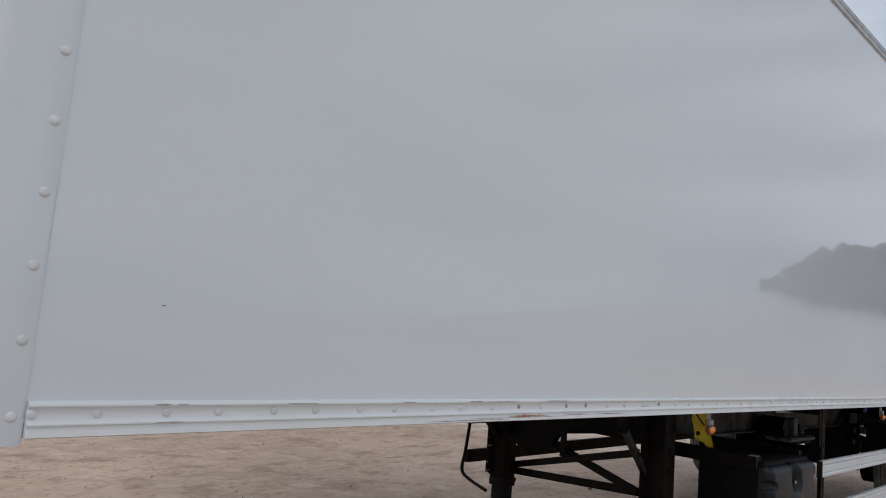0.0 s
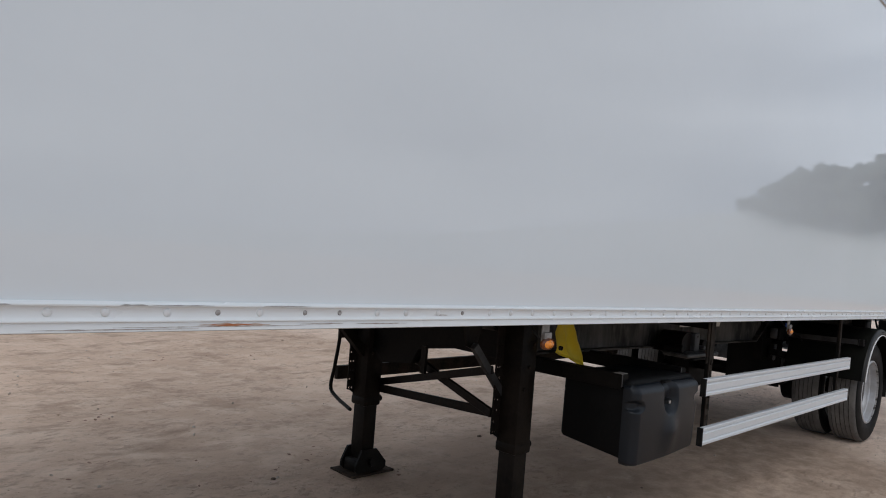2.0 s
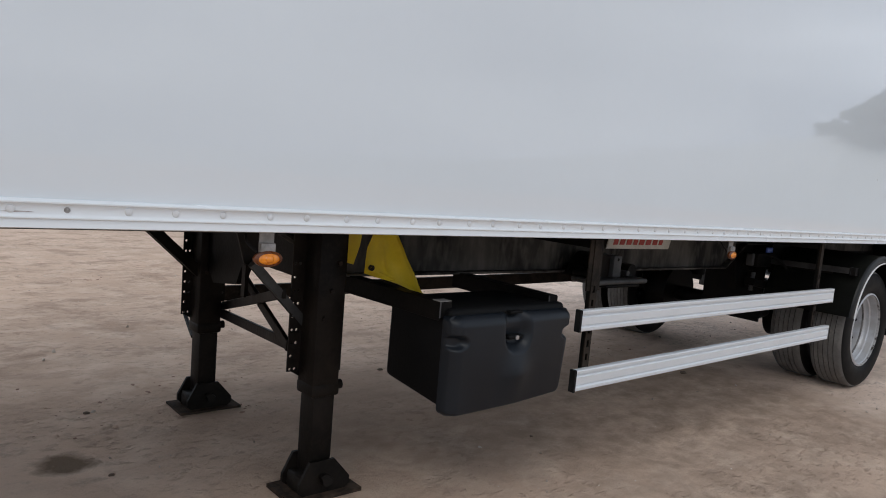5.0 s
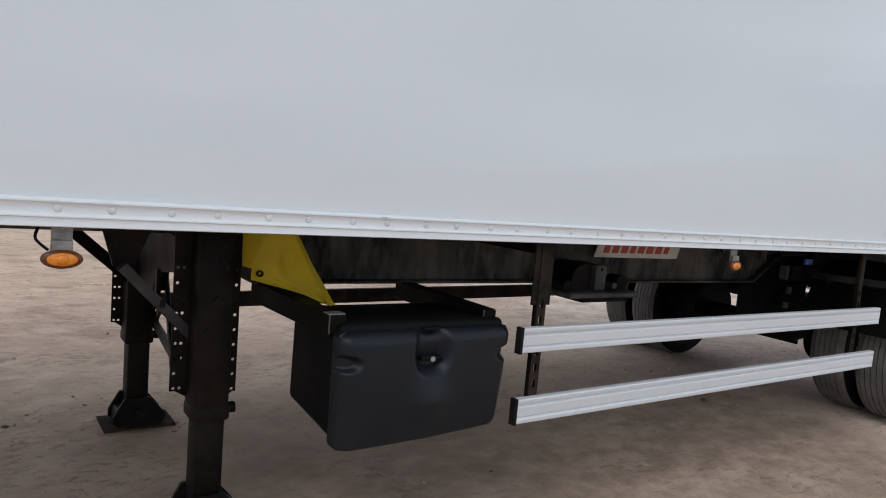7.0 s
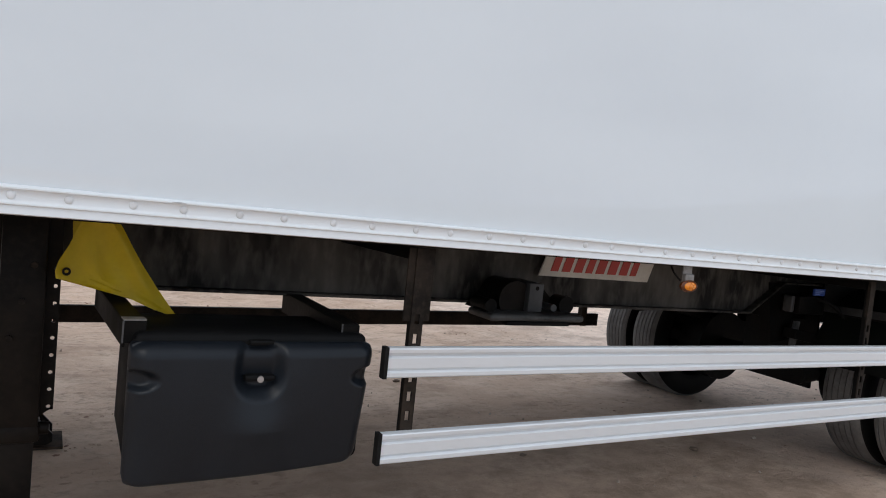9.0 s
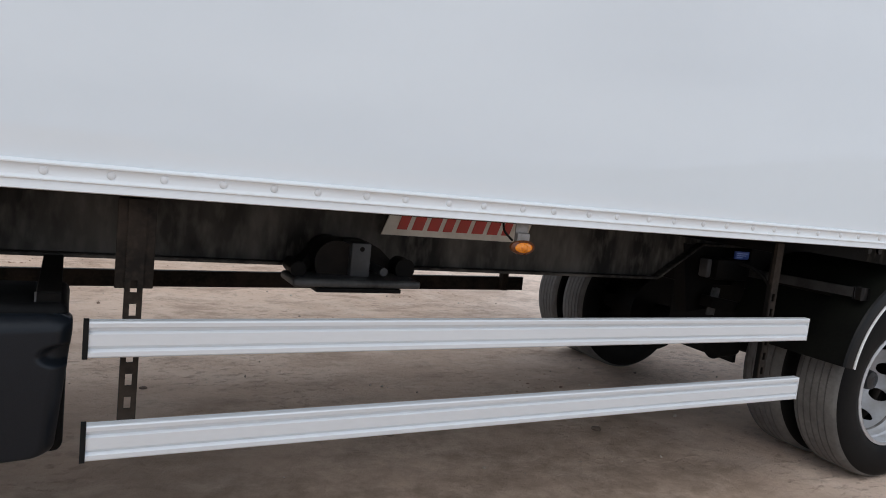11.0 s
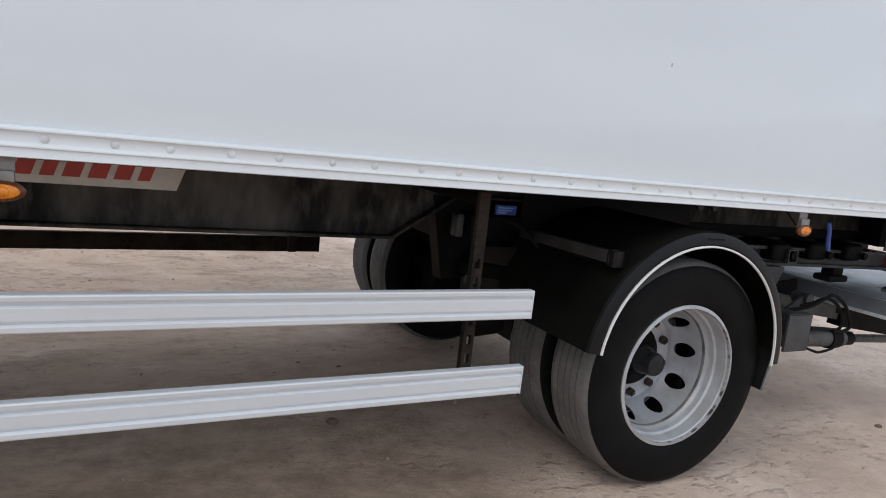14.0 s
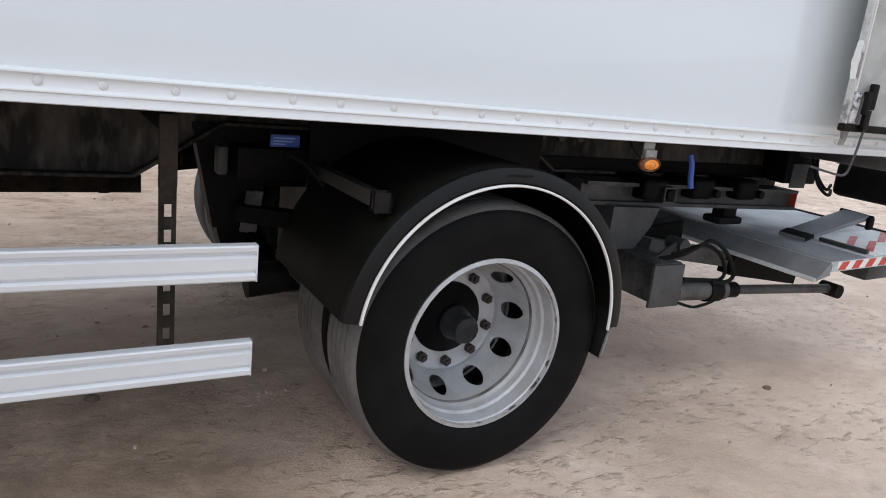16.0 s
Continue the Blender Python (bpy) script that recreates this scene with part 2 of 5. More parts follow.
def ground_material():
    m = bpy.data.materials.new("dry_sandy_dirt")
    m.use_nodes = True
    n, l = m.node_tree.nodes, m.node_tree.links
    b = n["Principled BSDF"]
    b.inputs["Roughness"].default_value = 0.95
    b.inputs["Specular IOR Level"].default_value = 0.2
    g = n.new("ShaderNodeNewGeometry")
    mp = n.new("ShaderNodeMapping")
    mp.inputs["Rotation"].default_value = (0, 0, radians(8))
    mp.inputs["Scale"].default_value = (0.85, 1.0, 1.0)
    l.new(g.outputs["Position"], mp.inputs["Vector"])

    def nz(scale, detail, rough=0.55, src=mp.outputs["Vector"]):
        t = n.new("ShaderNodeTexNoise")
        t.inputs["Scale"].default_value, t.inputs["Detail"].default_value, t.inputs["Roughness"].default_value = scale, detail, rough
        l.new(src, t.inputs["Vector"])
        return t.outputs["Fac"]

    def rng(s, lo, hi, a=0.0, c=1.0):
        r = n.new("ShaderNodeMapRange")
        l.new(s, r.inputs["Value"])
        for k, v in zip(("From Min", "From Max", "To Min", "To Max"), (lo, hi, a, c)):
            r.inputs[k].default_value = v
        return r.outputs["Result"]

    def mixc(f, a, c):
        x = n.new("ShaderNodeMix")
        x.data_type = "RGBA"
        l.new(f, x.inputs["Factor"])
        for key, v in (("A", a), ("B", c)):
            if isinstance(v, tuple):
                x.inputs[key].default_value = (*v, 1)
            else:
                l.new(v, x.inputs[key])
        return x.outputs["Result"]

    c = mixc(rng(nz(0.5, 4), 0.38, 0.62), (0.650, 0.484, 0.371), (0.522, 0.381, 0.287))
    c = mixc(rng(nz(3.2, 6, 0.65), 0.46, 0.68, 0, 0.6), c, (0.740, 0.590, 0.471))
    c = mixc(rng(nz(7.0, 6, 0.7), 0.56, 0.72, 0, 0.6), c, (0.33, 0.25, 0.195))
    # loosened brown earth drawn out in streaks along the yard
    ms = n.new("ShaderNodeMapping")
    ms.inputs["Rotation"].default_value = (0, 0, radians(-14))
    ms.inputs["Scale"].default_value = (0.75, 1.25, 1.0)
    l.new(g.outputs["Position"], ms.inputs["Vector"])
    sy = n.new("ShaderNodeSeparateXYZ")
    l.new(g.outputs["Position"], sy.inputs[0])
    loose = rng(sy.outputs["Y"], 3.2, 5.2, 0.3, 1.0)

    def times(p, q):
        k = n.new("ShaderNodeMath")
        k.operation = "MULTIPLY"
        l.new(p, k.inputs[0])
        l.new(q, k.inputs[1])
        return k.outputs["Value"]
    c = mixc(times(loose, rng(nz(2.2, 8, 0.72, ms.outputs["Vector"]), 0.50, 0.62, 0, 0.75)), c, (0.36, 0.255, 0.188))
    c = mixc(times(loose, rng(nz(13, 5, 0.7, ms.outputs["Vector"]), 0.57, 0.68, 0, 0.6)), c, (0.27, 0.185, 0.138))
    c = mixc(rng(nz(55, 4, 0.6, g.outputs["Position"]), 0.62, 0.76, 0, 0.28), c, (0.25, 0.195, 0.158))
    c = mixc(rng(nz(150, 2, 0.5, g.outputs["Position"]), 0.66, 0.74, 0, 0.35), c, (0.62, 0.57, 0.52))
    # crumbled patches: small clumps, darker than the packed sand between them
    crumb = rng(nz(17, 3, 0.6, ms.outputs["Vector"]), 0.54, 0.66)
    patch = rng(nz(1.1, 4, 0.6), 0.44, 0.58)
    crumbs = times(crumb, patch)
    c = mixc(times(crumbs, rng(nz(5, 2), 0.3, 0.7, 0.25, 0.75)), c, (0.33, 0.235, 0.175))
    # darker brown earth between the wheels and the landing legs
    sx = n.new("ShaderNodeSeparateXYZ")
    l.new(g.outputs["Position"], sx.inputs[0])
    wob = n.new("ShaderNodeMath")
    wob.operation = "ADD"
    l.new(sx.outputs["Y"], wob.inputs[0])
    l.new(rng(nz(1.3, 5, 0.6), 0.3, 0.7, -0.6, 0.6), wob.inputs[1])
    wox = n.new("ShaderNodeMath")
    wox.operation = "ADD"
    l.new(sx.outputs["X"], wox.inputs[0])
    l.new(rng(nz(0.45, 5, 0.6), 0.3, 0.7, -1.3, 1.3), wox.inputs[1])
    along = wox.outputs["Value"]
    brown_zone = times(times(rng(along, 4.8, 6.6), rng(along, 8.2, 9.6, 1, 0)), times(rng(wob.outputs["Value"], 2.6, 3.6, 1, 0), rng(wob.outputs["Value"], 0.4, 1.6)))
    c = mixc(times(brown_zone, rng(nz(6, 6, 0.7), 0.38, 0.62, 0.30, 0.95)), c, (0.325, 0.24, 0.18))
    # nose ground painted lighter to stand in for light; tail greyer and paler
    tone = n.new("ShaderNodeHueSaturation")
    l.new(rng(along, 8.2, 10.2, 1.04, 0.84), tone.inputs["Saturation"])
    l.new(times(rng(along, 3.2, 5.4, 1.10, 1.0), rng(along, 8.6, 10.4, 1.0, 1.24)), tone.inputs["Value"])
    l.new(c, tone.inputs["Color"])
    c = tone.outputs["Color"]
    # dark oily patch in front of the landing legs
    for ox, oy, rx, ry, dark in ((3.785, 3.275, 0.125, 0.115, 0.85), (3.04, 3.0, 0.25, 0.18, 0.3)):
        mo = n.new("ShaderNodeMapping")
        mo.inputs["Location"].default_value = (-ox / rx, -oy / ry, 0)
        mo.inputs["Scale"].default_value = (1 / rx, 1 / ry, 0)
        l.new(g.outputs["Position"], mo.inputs["Vector"])
        ln = n.new("ShaderNodeVectorMath")
        ln.operation = "LENGTH"
        l.new(mo.outputs["Vector"], ln.inputs[0])
        ad = n.new("ShaderNodeMath")
        ad.operation = "ADD"
        l.new(ln.outputs["Value"], ad.inputs[0])
        l.new(rng(nz(9, 4), 0.3, 0.7, -0.26, 0.26), ad.inputs[1])
        c = mixc(rng(ad.outputs["Value"], 0.6, 1.15, dark, 0.0), c, (0.13, 0.085, 0.048))
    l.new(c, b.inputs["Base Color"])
    b1 = n.new("ShaderNodeBump")
    b1.inputs["Strength"].default_value, b1.inputs["Distance"].default_value = 0.7, 0.05
    l.new(nz(6, 9, 0.72), b1.inputs["Height"])
    b2 = n.new("ShaderNodeBump")
    b2.inputs["Strength"].default_value, b2.inputs["Distance"].default_value = 0.2, 0.005
    l.new(nz(70, 5, 0.65, g.outputs["Position"]), b2.inputs["Height"])
    b3 = n.new("ShaderNodeBump")
    b3.inputs["Strength"].default_value, b3.inputs["Distance"].default_value = 0.55, 0.018
    l.new(crumbs, b3.inputs["Height"])
    l.new(b1.outputs["Normal"], b3.inputs["Normal"])
    l.new(b3.outputs["Normal"], b2.inputs["Normal"])
    l.new(b2.outputs["Normal"], b.inputs["Normal"])
    return m


M_GROUND = ground_material()

# ---- mesh helpers ----
PLACE = {}


def link(name, bm, material, smooth=40):
    me = bpy.data.meshes.new(name)
    bmesh.ops.recalc_face_normals(bm, faces=bm.faces)
    bm.to_mesh(me)
    bm.free()
    for m in material if isinstance(material, (list, tuple)) else [material]:
        me.materials.append(m)
    if smooth:
        me.shade_smooth()
        me.set_sharp_from_angle(angle=radians(smooth))
    return new(name, me)


def under(ob, parent):
    ob.parent = parent
    ob.matrix_parent_inverse = PLACE.get(parent, Matrix()).inverted()
    return ob


def part(name, bm, material, parent, label="", smooth=40):
    ob = under(link(name, bm, material, smooth), parent)
    return tagged(ob, label) if label else ob


def thing(name, at, label, category, group="", kind=""):
    ob = new(name)
    ob.location = at
    ob.empty_display_size = 0.2
    PLACE[ob] = Matrix.Translation(at)
    return tagged(ob, label, category, group, kind)


def box(x0, x1, y0, y1, z0, z1, bevel=0.0, seg=2, bm=None):
    bm = bm or bmesh.new()
    v = bmesh.ops.create_cube(bm, size=1)["verts"]
    for p in v:
        p.co = Vector((x0 if p.co.x < 0 else x1, y0 if p.co.y < 0 else y1, z0 if p.co.z < 0 else z1))
    if bevel:
        edges = list({e for p in v for e in p.link_edges})
        bmesh.ops.bevel(bm, geom=edges, offset=bevel, segments=seg, profile=0.5, affect="EDGES")
    return bm


def rod(p, q, r, seg=16, bm=None, r2=None):
    bm = bm or bmesh.new()
    p, q = Vector(p), Vector(q)
    m = Matrix.Translation((p + q) / 2) @ (q - p).to_track_quat("Z", "Y").to_matrix().to_4x4()
    bmesh.ops.create_cone(bm, cap_ends=True, segments=seg, radius1=r, radius2=r if r2 is None else r2, depth=(q - p).length, matrix=m)
    return bm


def bar(p, q, w, h, bm=None, bevel=0.003, up=(0, 0, 1)):
    """A straight bar of section w across and h along up, from p to q."""
    bm = bm or bmesh.new()
    p, q = Vector(p), Vector(q)
    d = (q - p).normalized()
    s = d.cross(Vector(up)).normalized()
    u = s.cross(d)
    v = bmesh.ops.create_cube(bm, size=1)["verts"]
    for k in v:
        k.co = (p + q) / 2 + s * k.co.x * w + d * k.co.y * (q - p).length + u * k.co.z * h
    if bevel:
        bmesh.ops.bevel(bm, geom=list({e for k in v for e in k.link_edges}), offset=bevel, segments=1, affect="EDGES")
    return bm


def sweep(points, r, seg=8, bm=None, rounds=6):
    """A round tube along a smooth line through the points."""
    bm = bm or bmesh.new()
    pts = [Vector(p) for p in points]
    line = []
    for i in range(len(pts) - 1):
        a, b, c, d = pts[max(i - 1, 0)], pts[i], pts[i + 1], pts[min(i + 2, len(pts) - 1)]
        for k in range(rounds):
            t = k / rounds
            line.append(0.5 * ((2 * b) + (c - a) * t + (2 * a - 5 * b + 4 * c - d) * t * t + (3 * b - a - 3 * c + d) * t ** 3))
    line.append(pts[-1])
    rings = []
    side = None
    for i, p in enumerate(line):
        d = (line[min(i + 1, len(line) - 1)] - line[max(i - 1, 0)]).normalized()
        side = (side - d * side.dot(d)).normalized() if side else d.orthogonal().normalized()
        w = d.cross(side)
        rings.append([bm.verts.new(p + (side * math.cos(a) + w * math.sin(a)) * r) for a in (2 * math.pi * k / seg for k in range(seg))])
    for a, b in zip(rings, rings[1:]):
        for k in range(seg):
            bm.faces.new((a[k], a[(k + 1) % seg], b[(k + 1) % seg], b[k]))
    bm.faces.new(rings[0][::-1]), bm.faces.new(rings[-1])
    return bm


def along_x(profile, x0, x1, bm=None, dz0=0.0, dz1=0.0):
    """A closed (y, z) profile drawn out along x."""
    bm = bm or bmesh.new()
    a = [bm.verts.new((x0, y, z + dz0)) for y, z in profile]
    b = [bm.verts.new((x1, y, z + dz1)) for y, z in profile]
    k = len(profile)
    for i in range(k):
        bm.faces.new((a[i], a[(i + 1) % k], b[(i + 1) % k], b[i]))
    bm.faces.new(a), bm.faces.new(b[::-1])
    return bm


def plate(outline, axis, lo, hi, bm=None, bevel=0.0):
    """A flat outline of two coordinates given thickness along the third axis ("x", "y" or "z")."""
    bm = bm or bmesh.new()
    n = "xyz".index(axis)

    def at(p, d):
        c = list(p)
        c.insert(n, d)
        return c
    a = [bm.verts.new(at(p, lo)) for p in outline]
    b = [bm.verts.new(at(p, hi)) for p in outline]
    k = len(outline)
    bm.faces.new(a), bm.faces.new(b[::-1])
    for i in range(k):
        bm.faces.new((a[i], a[(i + 1) % k], b[(i + 1) % k], b[i]))
    if bevel:
        bmesh.ops.bevel(bm, geom=[e for e in bm.edges], offset=bevel, segments=2, affect="EDGES")
    return bm


def lathe(profile, cx, cz, seg=64, bm=None, closed=True, mats=None, a0=0.0, a1=2 * math.pi):
    """Turns a (radius, y) profile about the axle line (cx, cz)."""
    bm = bm or bmesh.new()
    full = abs(a1 - a0 - 2 * math.pi) < 1e-6
    n = seg if full else seg + 1
    rings = []
    for i in range(n):
        a = a0 + (a1 - a0) * i / seg
        rings.append([bm.verts.new((cx + r * math.cos(a), y, cz + r * math.sin(a))) for r, y in profile])
    k = len(profile)
    for i in range(seg):
        p, q = rings[i], rings[(i + 1) % n]
        for j in range(k if closed else k - 1):
            f = bm.faces.new((p[j], p[(j + 1) % k], q[(j + 1) % k], q[j]))
            if mats:
                f.material_index = mats[j]
    if not full and closed:
        bm.faces.new(rings[0]), bm.faces.new(rings[-1][::-1])
    return bm


# ---- ground ----
def level(x):
    """The yard rises by a centimetre towards the tail."""
    t = min(1.0, max(0.0, (x - 4.4) / 4.4))
    return 0.024 * t * t * (3 - 2 * t) - 0.014


def ground_height(x, y):
    near = 1.0 if -6 < x < 22 and -5 < y < 16 else 0.3
    h = level(x) + near * (0.012 * noise.noise((x * 0.9, y * 0.9, 3.0)) + 0.007 * noise.noise((x * 3.1, y * 4.5, 9.0)))
    loose = min(1.0, max(0.0, (y - 3.6) / 1.2)) if near == 1.0 else 0.0
    if loose:
        h += loose * 0.035 * max(0.0, noise.noise((x * 2.6, y * 4.2, 5.0)) - 0.1)
        h += loose * 0.030 * max(0.0, noise.noise((x * 7.0, y * 8.0, 1.0)) - 0.15)
    return h


def build_ground():
    def steps(a, b, d, far):
        mid = list(np.arange(a, b, d))
        out = []
        g, p = d, b
        while p < far:
            out.append(p)
            g *= 1.35
            p += g
        out.append(far)
        low = []
        g, p = d, a
        while p > -far:
            g *= 1.35
            p -= g
            low.append(max(p, -far))
        return low[::-1] + mid + out
    xs, ys = steps(0.0, 16.0, 0.055, 600), steps(1.0, 9.5, 0.05, 600)
    verts = [(x, y, ground_height(x, y)) for y in ys for x in xs]
    w = len(xs)
    faces = [(j * w + i, j * w + i + 1, (j + 1) * w + i + 1, (j + 1) * w + i) for j in range(len(ys) - 1) for i in range(w - 1)]
    me = bpy.data.meshes.new("ground")
    me.from_pydata(verts, [], faces)
    me.materials.append(M_GROUND)
    me.shade_smooth()
    return tagged(new("ground", me), "dry beige sandy dirt yard with small stones", "ground", kind="structure")


build_ground()


def build_pebbles():
    rnd = random.Random(5)
    verts, faces = [], []
    base = bmesh.new()
    bmesh.ops.create_icosphere(base, subdivisions=1, radius=1)
    bv, bf = [v.co.copy() for v in base.verts], [[v.index for v in f.verts] for f in base.faces]
    base.free()
    for _ in range(900):
        x, y = rnd.uniform(1.0, 15), rnd.uniform(1.2, 9.5)
        r = 0.003 + 0.012 * rnd.random() ** 4
        q = Euler((rnd.random() * 6, rnd.random() * 6, rnd.random() * 6)).to_matrix()
        s = Vector((rnd.uniform(0.8, 1.5), rnd.uniform(0.7, 1.1), rnd.uniform(0.4, 0.8)))
        o = len(verts)
        z = ground_height(x, y)
        for v in bv:
            p = q @ Vector((v.x * s.x, v.y * s.y, v.z * s.z)) * r * rnd.uniform(0.85, 1.15)
            verts.append((x + p.x, y + p.y, z + p.z + r * 0.15))
        faces += [[o + i for i in f] for f in bf]
    me = bpy.data.meshes.new("pebbles")
    me.from_pydata(verts, [], faces)
    me.materials.append(M_STONE)
    tagged(new("pebbles", me), "scattered small stones and clods lying on dirt", "stones", kind="stuff")


build_pebbles()


def build_clods():
    """Crumbs of loosened earth, lying in uneven bands across the open yard."""
    rnd = random.Random(23)
    base = bmesh.new()
    bmesh.ops.create_icosphere(base, subdivisions=1, radius=1)
    bv, bf = [v.co.copy() for v in base.verts], [[v.index for v in f.verts] for f in base.faces]
    base.free()
    verts, faces, kinds, made = [], [], [], 0
    while made < 1900:
        x, y = rnd.uniform(0.2, 13.5), rnd.uniform(2.2, 9.3)
        band = noise.noise((x * 0.55 + y * 0.25, y * 1.5 - x * 0.3, 7.0)) + 0.5 * noise.noise((x * 2.3, y * 3.0, 2.0))
        if band < 0.12 + (0.35 if y < 3.4 or x > 3.9 else 0.0) or rnd.random() > 0.25 + band:
            continue
        made += 1
        r = 0.004 + 0.017 * rnd.random() ** 3.5
        q = Euler((rnd.random() * 6, rnd.random() * 6, rnd.random() * 6)).to_matrix()
        s = Vector((rnd.uniform(0.8, 1.6), rnd.uniform(0.7, 1.2), rnd.uniform(0.5, 0.8)))
        z, o = ground_height(x, y), len(verts)
        for v in bv:
            p = q @ Vector((v.x * s.x, v.y * s.y, v.z * s.z)) * r * rnd.uniform(0.75, 1.2)
            verts.append((x + p.x, y + p.y, z + p.z * 0.45 - r * 0.1))
        faces += [[o + i for i in f] for f in bf]
        kinds += [1 if rnd.random() < 0.3 else 0] * len(bf)
    me = bpy.data.meshes.new("earth_clods")
    me.from_pydata(verts, [], faces)
    me.materials.append(M_GROUND)
    me.materials.append(M_REDCLOD)
    me.polygons.foreach_set("material_index", kinds)
    tagged(new("earth_clods", me), "loose crumbs of brown earth on the yard", "earth clods", kind="stuff")


build_clods()


def build_far_side():
    """Wooded rise on a pale earth bank across the yard, which the white side mirrors."""
    rnd = random.Random(8)
    ridge = ((45, 2.5), (57, 3.8), (62.6, 4.4), (67.6, 5.5), (70.3, 6.8), (72.5, 8.0), (73.8, 8.6), (77, 9.0), (77.5, 9.9), (82, 10.4), (90, 10.4), (100, 9.2))
    foot = ((5, 0.3), (30, 0.8), (45, 1.8), (57, 3.7), (62.6, 4.3), (67.6, 5.3), (69.5, 6.0), (72, 5.9), (75, 5.6), (78, 5.3), (100, 4.9))
    far = 95.0
    bm = bmesh.new()
    rows = []
    for i in range(96):
        az = radians(5 + i)
        el = radians(np.interp(5 + i, [p[0] for p in foot], [p[1] for p in foot]))
        el += radians(0.45 * noise.noise((i * 0.45, 2.0, 6.0)) + 0.25 * noise.noise((i * 1.3, 5.0, 1.0)))
        row = []
        for d, h in ((far - 14, -0.3), (far - 6, 0.6), (far, 1.0), (far + 25, 1.0)):
            row.append(bm.verts.new((6 + d * math.sin(az), -d * math.cos(az), -0.2 + (far * math.tan(el) + 1.4 + rnd.uniform(-0.2, 0.2)) * h)))
        rows.append(row)
    for a, b in zip(rows, rows[1:]):
        for k in range(3):
            bm.faces.new((a[k], a[k + 1], b[k + 1], b[k]))
    tagged(link("earth_bank", bm, M_BANK), "pale sandy earth bank across the yard", "earth bank", kind="structure")
    base = bmesh.new()
    bmesh.ops.create_icosphere(base, subdivisions=1, radius=1)
    bv, bf = [v.co.copy() for v in base.verts], [[v.index for v in f.verts] for f in base.faces]
    base.free()
    verts, faces = [], []
    for i in range(1800):
        az = 68.5 + 31.5 * rnd.random() ** 0.8
        top = far * math.tan(radians(np.interp(az, [p[0] for p in ridge], [p[1] for p in ridge]))) + 1.4
        low = far * math.tan(radians(np.interp(az, [p[0] for p in foot], [p[1] for p in foot])))
        d = far + rnd.uniform(-5, 14)
        h = low + (top - low) * rnd.random() ** 0.7 - rnd.uniform(0.0, 0.8) * min(1.0, (az - 68.5) / 5)
        r = rnd.uniform(0.5, 1.3) * min(1.0, 0.3 + (az - 68.5) / 6)
        a = radians(az)
        o = len(verts)
        for v in bv:
            k = r * rnd.uniform(0.6, 1.3)
            verts.append((6 + d * math.sin(a) + v.x * k, -d * math.cos(a) + v.y * k, h + v.z * k))
        faces += [[o + j for j in f] for f in bf]
    me = bpy.data.meshes.new("far_woods")
    me.from_pydata(verts, [], faces)
    me.materials.append(M_WOODS)
    tagged(new("far_woods", me), "dark green wooded rise far behind the yard", "woods", kind="stuff")


build_far_side()

# ---- the trailer ----
FRONT, REAR, NEAR, FAR, TOP = 0.715, 11.70, 1.90, 4.50, 4.086
trailer = thing("semi_trailer", (6.3, 3.2, 0.0), "white box semi-trailer on black chassis parked on its landing legs", "trailer")

# box body
side = part("side_panel", box(0.891, REAR, NEAR, NEAR + 0.06, 1.24, TOP - 0.03), M_PANEL, trailer, "glossy white smooth side wall")
part("side_panel", box(FRONT + 0.06, REAR, FAR - 0.06, FAR, 1.24, TOP - 0.03), M_PANEL, trailer)
part("front_panel", box(FRONT, FRONT + 0.06, NEAR + 0.05, FAR - 0.06, 1.22, TOP - 0.03), M_PANEL, trailer)
part("roof_panel", box(FRONT, REAR, NEAR + 0.02, FAR - 0.02, TOP - 0.03, TOP), M_PANEL, trailer)
part("floor_panel", box(FRONT + 0.06, REAR, NEAR + 0.062, FAR - 0.062, 1.20, 1.24), M_DUSTY_SHADE, trailer, "dark dusty plywood floor underside")

# front corner post with a lip
post_profile = [(FRONT, NEAR + 0.062), (FRONT, NEAR + 0.03), (FRONT + 0.02, NEAR + 0.004), (FRONT + 0.05, NEAR - 0.006), (0.884, NEAR - 0.006), (0.892, NEAR - 0.001), (0.892, NEAR + 0.0)]
post = part("corner_post", plate([(x, y) for x, y in post_profile] + [(0.890, NEAR + 0.062)], "z", 1.194, TOP), M_PANEL, trailer, "white riveted front corner post")


def rivet_mesh(material):
    bm = bmesh.new()
    prof = [(0.0112, 0.0), (0.0105, -0.0016), (0.0081, -0.0034), (0.0043, -0.0044)]
    seg = 14
    rings = [[bm.verts.new((r * math.cos(2 * math.pi * k / seg), y, r * math.sin(2 * math.pi * k / seg))) for k in range(seg)] for r, y in prof]
    for a, b in zip(rings, rings[1:]):
        for k in range(seg):
            bm.faces.new((a[k], a[(k + 1) % seg], b[(k + 1) % seg], b[k]))
    bm.faces.new(rings[-1])
    bmesh.ops.recalc_face_normals(bm, faces=bm.faces)
    me = bpy.data.meshes.new("rivet")
    bm.to_mesh(me)
    bm.free()
    me.materials.append(material)
    me.shade_smooth()
    return me


M_RIVET = mat("painted_rivet", (0.775, 0.80, 0.815), 0.35, other=(0.45, 0.43, 0.4), mix=0.3, scale=25, fine=120, fine_mix=0.15, random=0.22)
M_SCREW = mat("weathered_screw_head", (0.42, 0.41, 0.40), 0.5, 0.3, other=(0.12, 0.11, 0.10), mix=0.8, scale=60, fine=200, fine_mix=0.4)
RIVET, SCREW = rivet_mesh(M_RIVET), rivet_mesh(M_SCREW)


